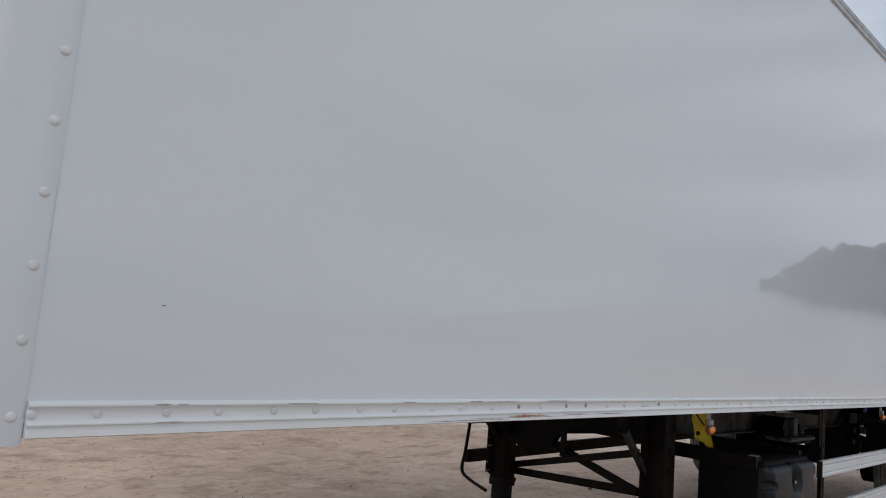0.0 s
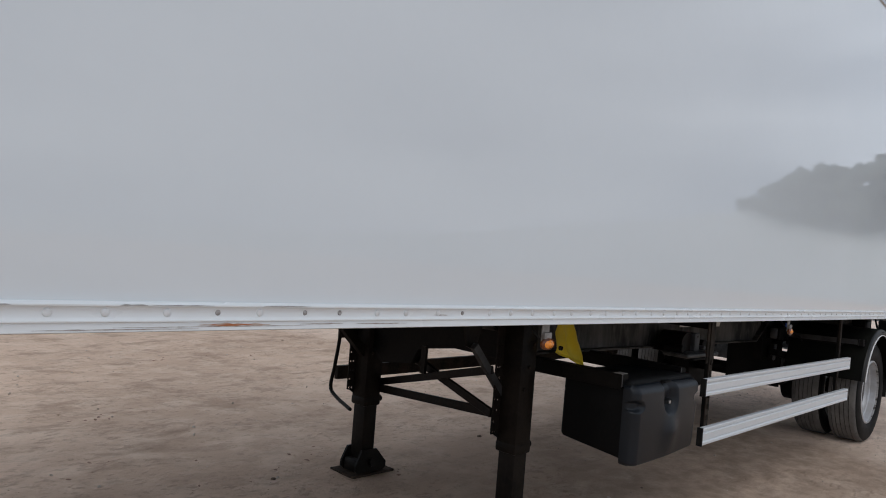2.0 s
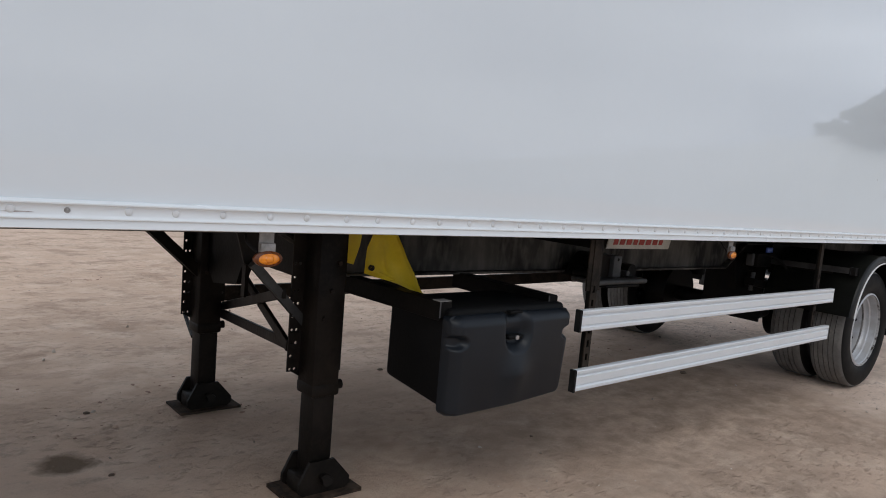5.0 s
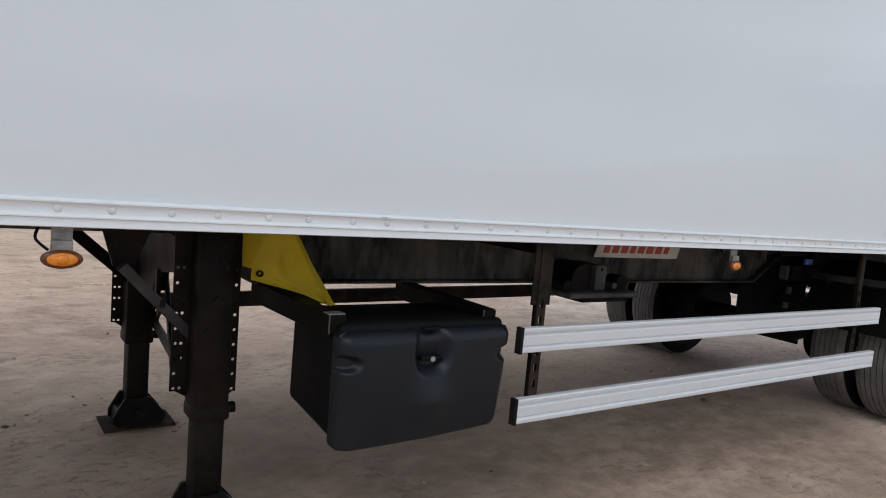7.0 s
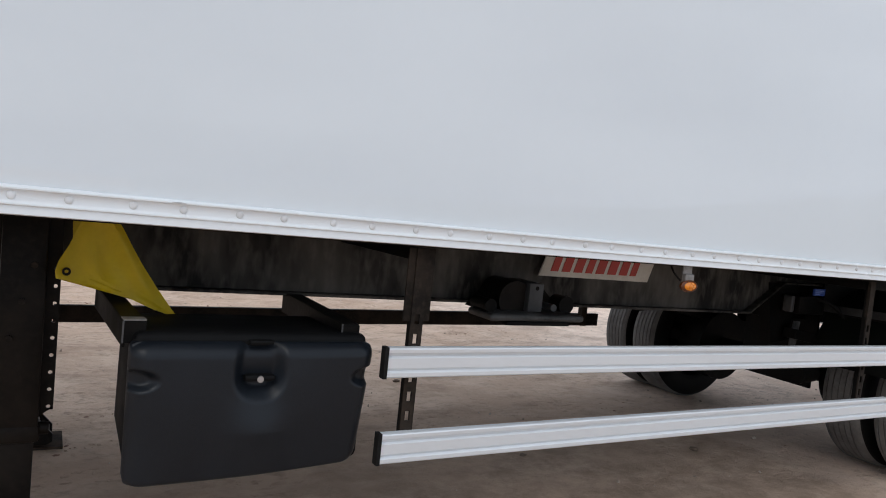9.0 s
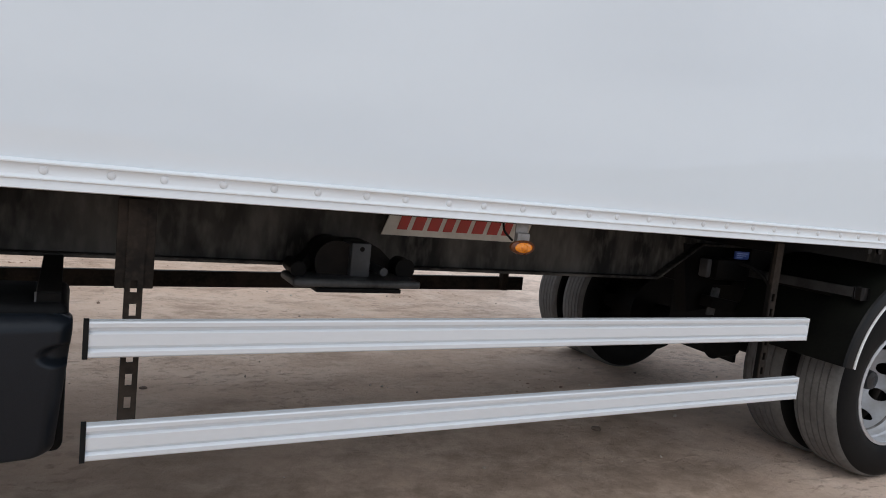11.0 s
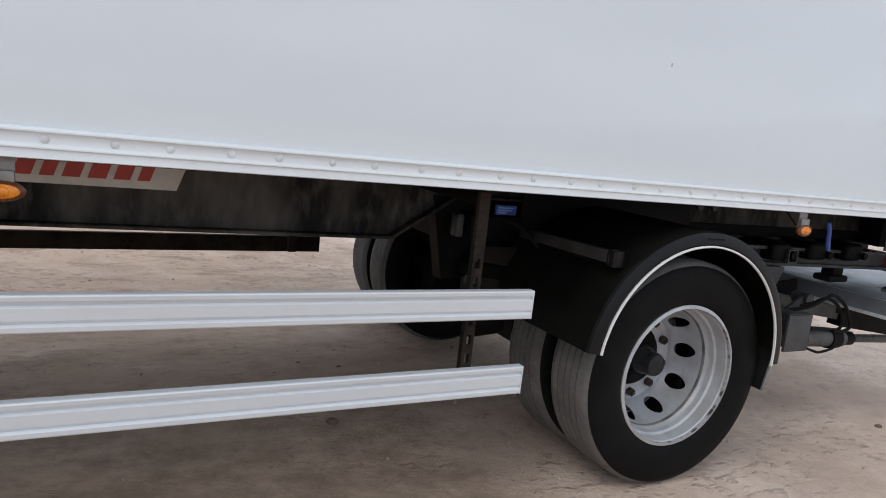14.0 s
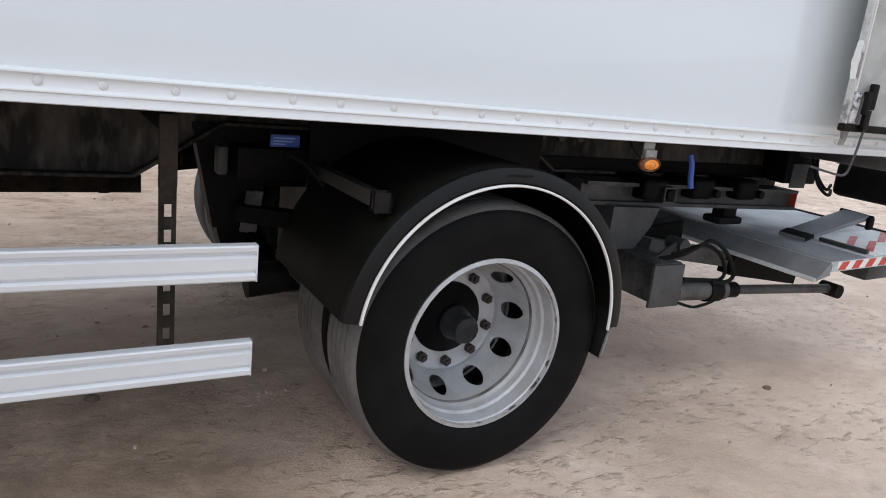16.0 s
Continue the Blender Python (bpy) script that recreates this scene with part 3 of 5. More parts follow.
def rivet(parent, x, y, z, s=1.0, mesh=None):
    ob = under(new("rivet", mesh or RIVET), parent)
    ob.location = (x, y, z)
    ob.scale = (s, s, s)


k = 0
while 1.252 + 0.1535 * k < TOP:
    rivet(post, 0.866, NEAR - 0.006, 1.252 + 0.1535 * k)
    k += 1

# small scuffs on the side wall
for x, z, w, d in ((1.145, 1.499, 0.010, 0.003), (9.062, 1.694, 0.004, 0.013)):
    part("scuff", box(x, x + w, NEAR - 0.0006, NEAR + 0.001, z, z + d), M_BRACKET, side, "small dark scuff", smooth=0)

# riveted bottom rail: lip, rivet channel, ridge and drip edge
Y = NEAR
rail_profile = [(Y + 0.03, 1.2080), (Y - 0.012, 1.2080), (Y - 0.0165, 1.2105), (Y - 0.0128, 1.2315), (Y - 0.0185, 1.2345), (Y - 0.0185, 1.2375), (Y - 0.0125, 1.2420), (Y - 0.0100, 1.2465),
                (Y - 0.0100, 1.2680), (Y - 0.0120, 1.2710), (Y - 0.0185, 1.2735), (Y - 0.0185, 1.2770), (Y - 0.012, 1.2825), (Y - 0.0004, 1.2840), (Y - 0.0004, 1.25), (Y + 0.03, 1.238)]


rail_bm = along_x(rail_profile, 0.8935, REAR)
rail = part("bottom_rail", rail_bm, M_RAIL, trailer, "white aluminium bottom rail with a row of rivets")
WORN = (-18, -16, -15, -11)  # bare screws in place of painted rivets
for i in range(-29, 48):
    up = i % 2 == 1 if i <= -19 or -8 <= i < 8 else i % 2 == 0
    rivet(rail, 4.984 + (0.1418 if i > 0 else 0.1412) * i + (0.0125 if up else 0.0), NEAR - 0.0100, 1.2570, 0.72 if i in WORN else 1.0, SCREW if i in WORN else RIVET)


def ragged(x0, x1, z0, z1, y, seed):
    """A thin scrape with an uneven outline that tapers at both ends."""
    rnd = random.Random(seed)
    n = max(5, int((x1 - x0) / 0.016))
    low, high = [], []
    for i in range(n + 1):
        f = i / n
        w = min(1.0, 4 * min(f, 1 - f)) * rnd.uniform(0.35, 1.0)
        mid = (z0 + z1) / 2 + (z1 - z0) * rnd.uniform(-0.12, 0.12)
        low.append((x0 + (x1 - x0) * f, mid - w * (z1 - z0) / 2 - 0.0002))
        high.append((x0 + (x1 - x0) * f, mid + w * (z1 - z0) / 2 + 0.0002))
    return plate(low + high[::-1], "y", y - 0.0006, y + 0.002)


# bare and rusty scrapes on the rail
for x0, x1, z0, z1, deep, m in ((1.150, 1.192, 1.2735, 1.2785, 0.0187, M_BARE), (1.205, 1.232, 1.2735, 1.2780, 0.0187, M_BARE), (1.158, 1.225, 1.2343, 1.2377, 0.0187, M_BARE), (1.50, 1.60, 1.2740, 1.2772, 0.0187, M_BARE),
                                (1.90, 1.955, 1.2735, 1.2785, 0.0187, M_BARE), (2.19, 2.26, 1.2735, 1.2785, 0.0187, M_BARE), (2.27, 2.44, 1.2745, 1.2772, 0.0187, M_BARE), (2.59, 2.75, 1.2738, 1.2785, 0.0187, M_BARE),
                                (2.00, 2.40, 1.2143, 1.2170, 0.0162, M_GRIME), (2.18, 2.74, 1.2190, 1.2215, 0.0152, M_GRIME), (2.40, 2.62, 1.2200, 1.2290, 0.0146, M_SCRAPE), (2.43, 2.56, 1.2215, 1.2265, 0.0152, M_RUST),
                                (2.72, 2.88, 1.2225, 1.2265, 0.0147, M_GRIME), (2.93, 3.15, 1.2215, 1.2255, 0.0148, M_GRIME), (3.28, 3.355, 1.2480, 1.2520, 0.0103, M_GRIME),
                                (4.95, 4.99, 1.2738, 1.2785, 0.0187, M_BARE)):
    part("scrape", ragged(x0, x1, z0, z1, NEAR - deep, int(x0 * 1000 + z0 * 100)), m, rail, "bare scraped paint", smooth=0)
part("bottom_rail", along_x([(NEAR + FAR - y, z) for y, z in rail_profile][::-1], FRONT, REAR), M_RAIL, trailer)

# roof edge
part("roof_rail", along_x([(Y + 0.02, TOP + 0.012), (Y - 0.004, TOP + 0.01), (Y - 0.018, TOP - 0.01), (Y - 0.018, TOP - 0.04), (Y - 0.012, TOP - 0.046), (Y - 0.012, TOP - 0.075),
                           (Y - 0.001, TOP - 0.08), (Y - 0.001, TOP - 0.001), (Y + 0.02, TOP + 0.001)], FRONT, REAR), M_BARE, trailer, "grey aluminium roof edge rail")

# rear frame posts round the open end
part("rear_post", box(REAR, REAR + 0.07, NEAR + 0.002, NEAR + 0.09, 1.21, TOP, 0.006), M_BARE, trailer, "aluminium rear door post")
part("rear_post", box(REAR, REAR + 0.07, FAR - 0.09, FAR - 0.002, 1.21, TOP, 0.006), M_BARE, trailer)
part("rear_header", box(REAR, REAR + 0.07, NEAR + 0.09, FAR - 0.09, TOP - 0.12, TOP, 0.006), M_BARE, trailer)
part("rear_sill", box(REAR, REAR + 0.07, NEAR + 0.09, FAR - 0.09, 1.12, 1.24, 0.006), M_BARE, trailer)
part("front_bulkhead", box(FRONT + 0.062, FRONT + 0.09, NEAR + 0.065, FAR - 0.065, 1.245, TOP - 0.035), M_DOOR, trailer)

# ---- chassis ----


def beam(y, x0, x1, z0, z1, name="chassis_beam", label=""):
    """An I-section beam along x whose web is centred at y."""
    w, t, f = 0.007, 0.012, 0.055
    prof = [(y - f, z0), (y + f, z0), (y + f, z0 + t), (y + w, z0 + t), (y + w, z1 - t), (y + f, z1 - t), (y + f, z1), (y - f, z1), (y - f, z1 - t), (y - w, z1 - t), (y - w, z0 + t), (y - f, z0 + t)]
    return part(name, along_x(prof, x0, x1), M_CHASSIS, trailer, label, smooth=25)


for y in (2.715, 3.635):
    beam(y, 1.0, 4.49, 1.12, 1.198, label="weathered grey steel chassis beam")
    web = [(4.49, 1.198), (4.49, 1.12), (4.82, 0.927), (8.385, 0.910), (8.68, 1.102), (9.955, 1.104), (10.15, 0.979), (11.83, 0.972), (11.83, 1.198)]
    part("chassis_beam", plate(web, "y", y - 0.008, y + 0.008), M_CHASSIS, trailer, "weathered grey steel chassis beam", smooth=25)
    for (xa, za), (xb, zb) in zip(web[1:], web[2:-1]):
        part("beam_flange", bar((xa, y, za), (xb, y, zb), 0.115, 0.013), M_CHASSIS, trailer, smooth=25)
for n in range(23):
    x = 1.1 + 0.46 * n
    part("crossmember", box(x, x + 0.06, 2.30, FAR - 0.3, 1.180, 1.1975, 0.003), M_DUSTY_SHADE, trailer, smooth=25)
for x in (5.05, 6.2, 7.9):
    part("chassis_tie", box(x, x + 0.08, 2.735, 3.565, 0.95, 1.08, 0.004), M_BLACK, trailer, smooth=25)

# ---- landing legs ----


def punched(x0, wide, y0, y1, z0, z1, columns, taper):
    """A plate in the xz plane with columns of round holes and a tapered lower outer corner."""
    bm = bmesh.new()
    step, half = 0.0585, 0.0105
    cuts = sorted({0.0, wide, *[c + s * half for c in columns for s in (-1, 1)]}, key=abs)
    rows = [z0]
    n = int((z1 - 0.16 - z0) / step)
    for k in range(n):
        z = z0 + 0.035 + k * step
        rows += [z - half, z + half]
    rows.append(z1)

    def at(u, z):
        lift = taper * abs(u / wide) if z <= z0 + 1e-6 else 0.0
        return x0 + u, z + lift
    for i in range(len(cuts) - 1):
        mid = (cuts[i] + cuts[i + 1]) / 2
        holed = any(abs(mid - c) < half for c in columns)
        for j in range(len(rows) - 1):
            quad = [at(cuts[i], rows[j]), at(cuts[i + 1], rows[j]), at(cuts[i + 1], rows[j + 1]), at(cuts[i], rows[j + 1])]
            skip = abs(columns[0] - mid) > half and (j // 2) % 3 == 1
            if holed and j % 2 == 1 and not skip:
                zc = (rows[j] + rows[j + 1]) / 2
                ring = [(x0 + mid + 0.0068 * math.cos(a), zc + 0.0068 * math.sin(a)) for a in (math.pi * (k / 6 - 0.75) for k in range(12))]
                if wide < 0:
                    ring = [(2 * (x0 + mid) - p, q) for p, q in ring]
                sides = [[quad[k], quad[(k + 1) % 4]] for k in range(4)]
                for k in range(4):
                    arc = [ring[(3 * k + m) % 12] for m in range(4)]
                    plate([sides[k][0], sides[k][1]] + arc[::-1], "y", y0, y1, bm)
            else:
                plate(quad, "y", y0, y1, bm)
    return bm


def landing_leg(cx, cy, foot):
    """Square drop leg with bolted flanges, a sliding inner tube and a pivoting foot plate."""
    leg = part("landing_leg", box(cx - 0.066, cx + 0.066, cy - 0.066, cy + 0.066, 0.47, 1.19, 0.008), M_LEG, trailer, "greasy black steel landing leg", smooth=30)
    # mounting flange with a row of punched holes on both edges
    for sx in (-1, 1):
        x0 = cx + sx * 0.066
        w = (0.060 if cy < 3 else 0.052) if sx < 0 else 0.042
        y0, y1 = (cy + 0.055, cy + 0.063) if sx < 0 else (cy - 0.006, cy + 0.002)
        bm = punched(x0, sx * w, y0, y1, 0.50, 1.19, (sx * (w - 0.014), sx * (w - 0.036)) if sx < 0 else (sx * (w - 0.015),), 0.036)
        part("bolt_flange", bm, M_LEG, leg, smooth=25)
    part("leg_collar", box(cx - 0.070, cx + 0.072, cy - 0.070, cy + 0.070, 0.430, 0.490, 0.014, 2), M_LEG, leg, smooth=30)
    part("collar_pin", rod((cx + 0.06, cy - 0.03, 0.470), (cx + 0.098, cy - 0.03, 0.470), 0.022, 12), M_LEG, leg)
    part("inner_tube", box(cx - 0.050, cx + 0.056, cy - 0.056, cy + 0.056, foot + 0.1, 0.45, 0.006), M_LEG, leg, smooth=30)
    skirt = [(cx - 0.128, foot + 0.045), (cx - 0.128, foot + 0.080), (cx - 0.062, foot + 0.170), (cx + 0.062, foot + 0.170), (cx + 0.128, foot + 0.080), (cx + 0.128, foot + 0.045), (cx + 0.10, foot + 0.023), (cx - 0.10, foot + 0.023)]
    for ya in (cy - 0.082, cy + 0.066):
        part("foot_bracket", plate(skirt, "y", ya, ya + 0.016), M_LEG, leg, smooth=25)
    part("foot_block", box(cx - 0.115, cx + 0.115, cy - 0.065, cy + 0.065, foot + 0.0225, foot + 0.105, 0.02), M_LEG, leg, smooth=30)
    part("pivot_pin", rod((cx, cy - 0.11, foot + 0.09), (cx, cy + 0.11, foot + 0.09), 0.026, 14), M_LEG, leg)
    a, b = 0.175, 0.118
    pan = [(cx - a, cy - b), (cx + a, cy - b), (cx + a, cy + b), (cx - a, cy + b)]
    bm = plate(pan, "z", foot + 0.004, foot + 0.022)
    for v in bm.verts:
        if abs(v.co.x - cx) > 0.1:
            v.co.z += 0.006
    part("foot_plate", bm, M_FOOT, leg, "dusty steel foot plate", smooth=25)
    for k in range(3):
        part("leg_bolt", rod((cx - 0.03 + 0.03 * k, cy - 0.062, 0.78 + 0.12 * k), (cx - 0.03 + 0.03 * k, cy - 0.078, 0.78 + 0.12 * k), 0.011, 6), M_DUSTY_SHADE, leg, smooth=0)
    # the leg leans a little with the nose of the trailer
    for ob in (leg, *leg.children):
        for v in ob.data.vertices:
            if v.co.z > foot + 0.1:
                v.co.x -= 0.012 + 0.012 * (v.co.z - foot - 0.1)
                v.co.y += 0.008
    return leg


landing_leg(4.625, 2.50, level(4.6) - 0.010)
landing_leg(4.62, 3.745, level(4.6) - 0.010)
part("leg_brace", bar((4.512, 2.584, 0.633), (4.686, 3.762, 0.536), 0.02, 0.05), M_LEG, trailer, "black steel angle brace", smooth=25)
part("leg_brace", bar((4.493, 2.584, 0.633), (4.720, 3.731, 0.873), 0.02, 0.05), M_LEG, trailer, smooth=25)
part("leg_brace", bar((4.439, 2.556, 0.876), (4.705, 3.761, 0.569), 0.02, 0.045), M_LEG, trailer, smooth=25)
strut = part("leg_strut", bar((4.575, 2.575, 0.715), (4.295, 2.573, 1.005), 0.03, 0.032), M_STAY, trailer, "dusty grey leg strut", smooth=25)
part("strut_hanger", plate([(4.21, 1.198), (4.42, 1.198), (4.35, 1.02), (4.31, 0.985), (4.27, 1.0)], "y", 2.60, 2.612), M_LEG, strut, smooth=25)
part("leg_strut", bar((4.565, 3.753, 0.758), (4.163, 3.697, 1.107), 0.045, 0.05), M_LEG, trailer, smooth=25)
part("leg_crossmember", plate([(2.576, 0.919), (2.964, 0.922), (3.264, 0.875), (3.316, 0.778), (3.596, 0.737), (3.712, 0.834), (3.699, 1.211), (2.567, 1.204)], "x", 4.572, 4.632), M_BLACK, trailer, "black leg crossmember plate", smooth=25)
part("leg_brace", box(4.559, 4.579, 3.186, 3.225, 0.734, 0.899), M_LEG, trailer, smooth=25)
part("gear_shaft", rod((4.636, 2.594, 1.000), (4.658, 3.706, 1.008), 0.018, 12), M_LEG, trailer)
part("crank_handle", sweep([(4.697, 4.186, 1.146), (4.696, 4.197, 0.838), (4.675, 4.205, 0.598), (4.667, 4.220, 0.454), (4.653, 4.133, 0.400), (4.597, 3.896, 0.364)], 0.013), M_LEG, trailer, "bent black steel crank handle")

# ---- side guards ----


def guard_profile(y, z0, z1):
    h = z1 - z0
    s = [(0.004, 0.0), (0.0, 0.02), (-0.002, 0.05), (-0.002, 0.17), (0.008, 0.235), (0.0005, 0.33), (0.0005, 0.65), (0.009, 0.705), (-0.002, 0.84), (-0.003, 0.95), (-0.001, 0.985), (0.003, 1.0)]
    return [(y + a, z0 + b * h) for a, b in s] + [(y + 0.028, z1), (y + 0.028, z0)]


def side_guard(y, z0, z1, x0, x1, dz, label=""):
    bm = along_x(guard_profile(y, z0, z1), x0, x1, dz1=dz)
    plank = part("guard_plank", bm, M_ALU, trailer, label, smooth=20)
    bm = plate([(y - 0.003, z0 - 0.002), (y + 0.03, z0 - 0.002), (y + 0.03, z1 + 0.002), (y - 0.003, z1 + 0.002)], "x", x0 - 0.014, x0 - 0.0005)
    part("end_cap", bm, M_RUBBER, plank, "black plastic end cap", smooth=25)
    part("end_plate", box(x1 - 0.001, x1 + 0.002, y - 0.002, y + 0.028, z0 + dz, z1 + dz), M_ALU, plank, smooth=0)
    return plank


side_guard(1.93, 0.757, 0.860, 5.673, 8.622, 0.004, "ribbed aluminium side guard plank")
side_guard(1.93, 0.463, 0.567, 5.679, 8.617, 0.020, "ribbed aluminium side guard plank")


def guard_post(cx, wide, half=0.031, top=0.93):
    """Upright channel with a column of slots."""
    x0, x1 = cx - half, cx + half
    zs, z = [0.47], 0.533
    while z < top - 0.01:
        zs += [z, z + 0.034]
        z += 0.067
    zs.append(1.195)
    bm = bmesh.new()
    xs = (x0, cx - 0.009, cx + 0.009, x1)
    for i in range(3):
        for j in range(len(zs) - 1):
            if i == 1 and j % 2 == 1:
                continue
            box(xs[i], xs[i + 1], 1.960, 1.966, zs[j], zs[j + 1], bm=bm)
    bmesh.ops.remove_doubles(bm, verts=bm.verts, dist=0.0003)
    guard = part("guard_post", bm, M_DUSTY_SHADE, trailer, "rusty dark slotted steel guard post", smooth=25)
    for xa in (x0, x1 - 0.006):
        part("post_flange", box(xa, xa + 0.006, 1.966, 1.986, 0.47, 1.195), M_BLACK, guard, smooth=25)
    part("post_plate", box(cx - wide, cx + wide, 1.9665, 1.975, top, 1.196, 0.002), M_DUSTY_SHADE, guard, smooth=25)
    part("post_arm", box(cx - 0.02, cx + 0.02, 1.9865, 2.70, 1.150, 1.194, 0.004), M_BLACK, guard, smooth=25)
    return guard


guard_post(5.780, 0.050, 0.0235, 0.945)
guard_post(8.397, 0.023, 0.0205, 1.01)
# guard on the other side, seen from behind, coloured dark for its shade
for z0, dz in ((0.500, 0.035), (0.800, 0.026)):
    bm = along_x([(4.22, z0), (4.255, z0), (4.255, z0 + 0.095), (4.22, z0 + 0.095)], 4.72, 8.588, dz1=dz)
    part("guard_plank", bm, M_DUSTY_SHADE, trailer, "back of the far side guard, coloured dark for shade", smooth=25)
for x in (8.375,):
    part("guard_post", box(x, x + 0.05, 4.165, 4.218, 0.54, 1.195, 0.003), M_DUSTY_SHADE, trailer, smooth=25)

# ---- tool box ----


def tool_box():
    x0, x1, y0, y1, z0, z1 = 4.886, 5.634, 1.944, 2.41, 0.441, 0.897
    bm = box(x0 + 0.01, x1 - 0.012, y0 + 0.05, y1, z0 + 0.02, z1 - 0.005, 0.025, 3)
    for v in bm.verts:
        if v.co.z < z0 + 0.15:
            t = (v.co.y - y0) / (y1 - y0)
            v.co.z += 0.05 * t
        elif v.co.z > z1 - 0.15:
            v.co.z -= 0.012 * (v.co.y - y0 - 0.05) / (y1 - y0 - 0.05)
    chest = part("tool_box", bm, M_BODY, trailer, "dark grey moulded plastic tool box with closed lid")
    # lid: rounded slab, bowed front, with a lock recess and two side notches sunk in
    bm = bmesh.new()
    nx, nz = 150, 100

    def soft(k):
        k = max(0.0, min(1.0, k))
        return k * k * (3 - 2 * k)
    grid = []
    for j in range(nz + 1):
        row = []
        for i in range(nx + 1):
            u, v = i / nx, j / nz
            z = z0 + (z1 - z0 - 0.03) * v
            inset = 0.040 * max(0.0, 1 - v / 0.9)
            x = x0 + (x1 - inset * 0.9 - x0) * u + 0.006 * (1 - v) * (1 - u)
            for rc, low in ((0.045 if u > 0.5 else 0.03, True), (0.025, False)):
                gap = (z1 - z0 - 0.03) * (v if low else 1 - v)
                if gap < rc:
                    x += (1 - 2 * u) * (rc - math.sqrt(rc * rc - (rc - gap) ** 2))
            z += 0.028 * (1 - v) * u * u
            e = min(u, 1 - u) * (x1 - x0)
            f = min(v, 1 - v) * (z1 - z0)
            edge = 0.034 * (max(0.0, 1 - e / 0.05) ** 2.2 + max(0.0, 1 - f / (0.05 if v > 0.5 else 0.022)) ** 2.2)
            y = y0 + min(edge, 0.045) - 0.012 * math.sin(math.pi * u) * math.sin(math.pi * v)
            cx, cz = x - 5.257, z - 0.770
            # oval lock recess, deepest behind the lock
            up = cz - 0.022
            r = ((abs(cx) / 0.090) ** 2.5 + (abs(up) / (0.124 if up > 0 else 0.108)) ** 2.5) ** 0.4
            y += (0.036 + 0.012 * soft((0.03 - up) / 0.06)) * soft((1 - r) / 0.5)
            # soft swelling under the lock
            drop = max(0.0, min(1.0, (0.719 - z) / 0.13))
            y -= 0.026 * math.exp(-(cx / 0.075) ** 2) * drop * drop * (3 - 2 * drop) * max(0.0, min(1.0, (z - z0) / 0.16))
            for nxp in (x0 + 0.022, x1 - 0.022):
                r = math.hypot((x - nxp) / 0.062, (z - 0.760) / 0.033)
                y += 0.030 * soft((1.08 - r) * 1.6)
            row.append(bm.verts.new((x, y, z)))
        grid.append(row)
    for j in range(nz):
        for i in range(nx):
            bm.faces.new((grid[j][i], grid[j][i + 1], grid[j + 1][i + 1], grid[j + 1][i]))
    rim = [grid[0][i] for i in range(nx + 1)] + [grid[j][nx] for j in range(1, nz + 1)] + [grid[nz][i] for i in range(nx - 1, -1, -1)] + [grid[j][0] for j in range(nz - 1, 0, -1)]
    back = [bm.verts.new((v.co.x, y0 + 0.085, v.co.z)) for v in rim]
    m = len(rim)
    for i in range(m):
        bm.faces.new((rim[i], rim[(i + 1) % m], back[(i + 1) % m], back[i]))
    part("box_lid", bm, M_PLASTIC, chest, "bowed dark plastic lid with a sunken lock", smooth=50)
    part("lock_knob", box(5.212, 5.306, 1.952, 1.995, 0.750, 0.770, 0.008), M_BODY, chest)
    part("lock_cylinder", rod((5.259, 1.955, 0.759), (5.258, 1.946, 0.759), 0.010, 14), M_BARE, chest, "bright metal lock cylinder")
    part("lid_catch", box(5.222, 5.296, y0 + 0.020, y0 + 0.05, z1 - 0.034, z1 - 0.022, 0.004), M_BODY, chest)
    # two steel carrying arms reach back to the chassis
    for xa, xb in ((4.900, 4.862), (5.572, 5.566)):
        arm = bar((xa, 2.035, 0.914), (xb, 2.715, 0.920), 0.062, 0.010, bevel=0.002)
        bar((xa - 0.028, 2.035, 0.878), (xb - 0.028, 2.715, 0.880), 0.008, 0.076, arm, bevel=0.002)
        bar((xa, 2.031, 0.884), (xa, 2.039, 0.884), 0.062, 0.062, arm, bevel=0.001)
        arm = part("carrier_arm", arm, M_BLACK, chest, "dark steel carrier arm", smooth=25)
        if xa < 5:
            part("arm_lip", bar((xa, 2.034, 0.9205), (xa - 0.003, 2.08, 0.9210), 0.063, 0.003, bevel=0), M_BRACKET, arm, "dusty galvanised corner", smooth=0)
        part("arm_end", box(xa - 0.0345, xa - 0.0295, 2.028, 2.031, 0.853, 0.919), M_LIFTDARK, arm, smooth=0)
    part("box_strap", box(4.901, 4.904, 2.064, 2.114, 0.625, 0.898), M_LEG, chest, smooth=0)


tool_box()

# ---- wheels ----
AX, AZ, R = 9.407, 0.495, 0.485


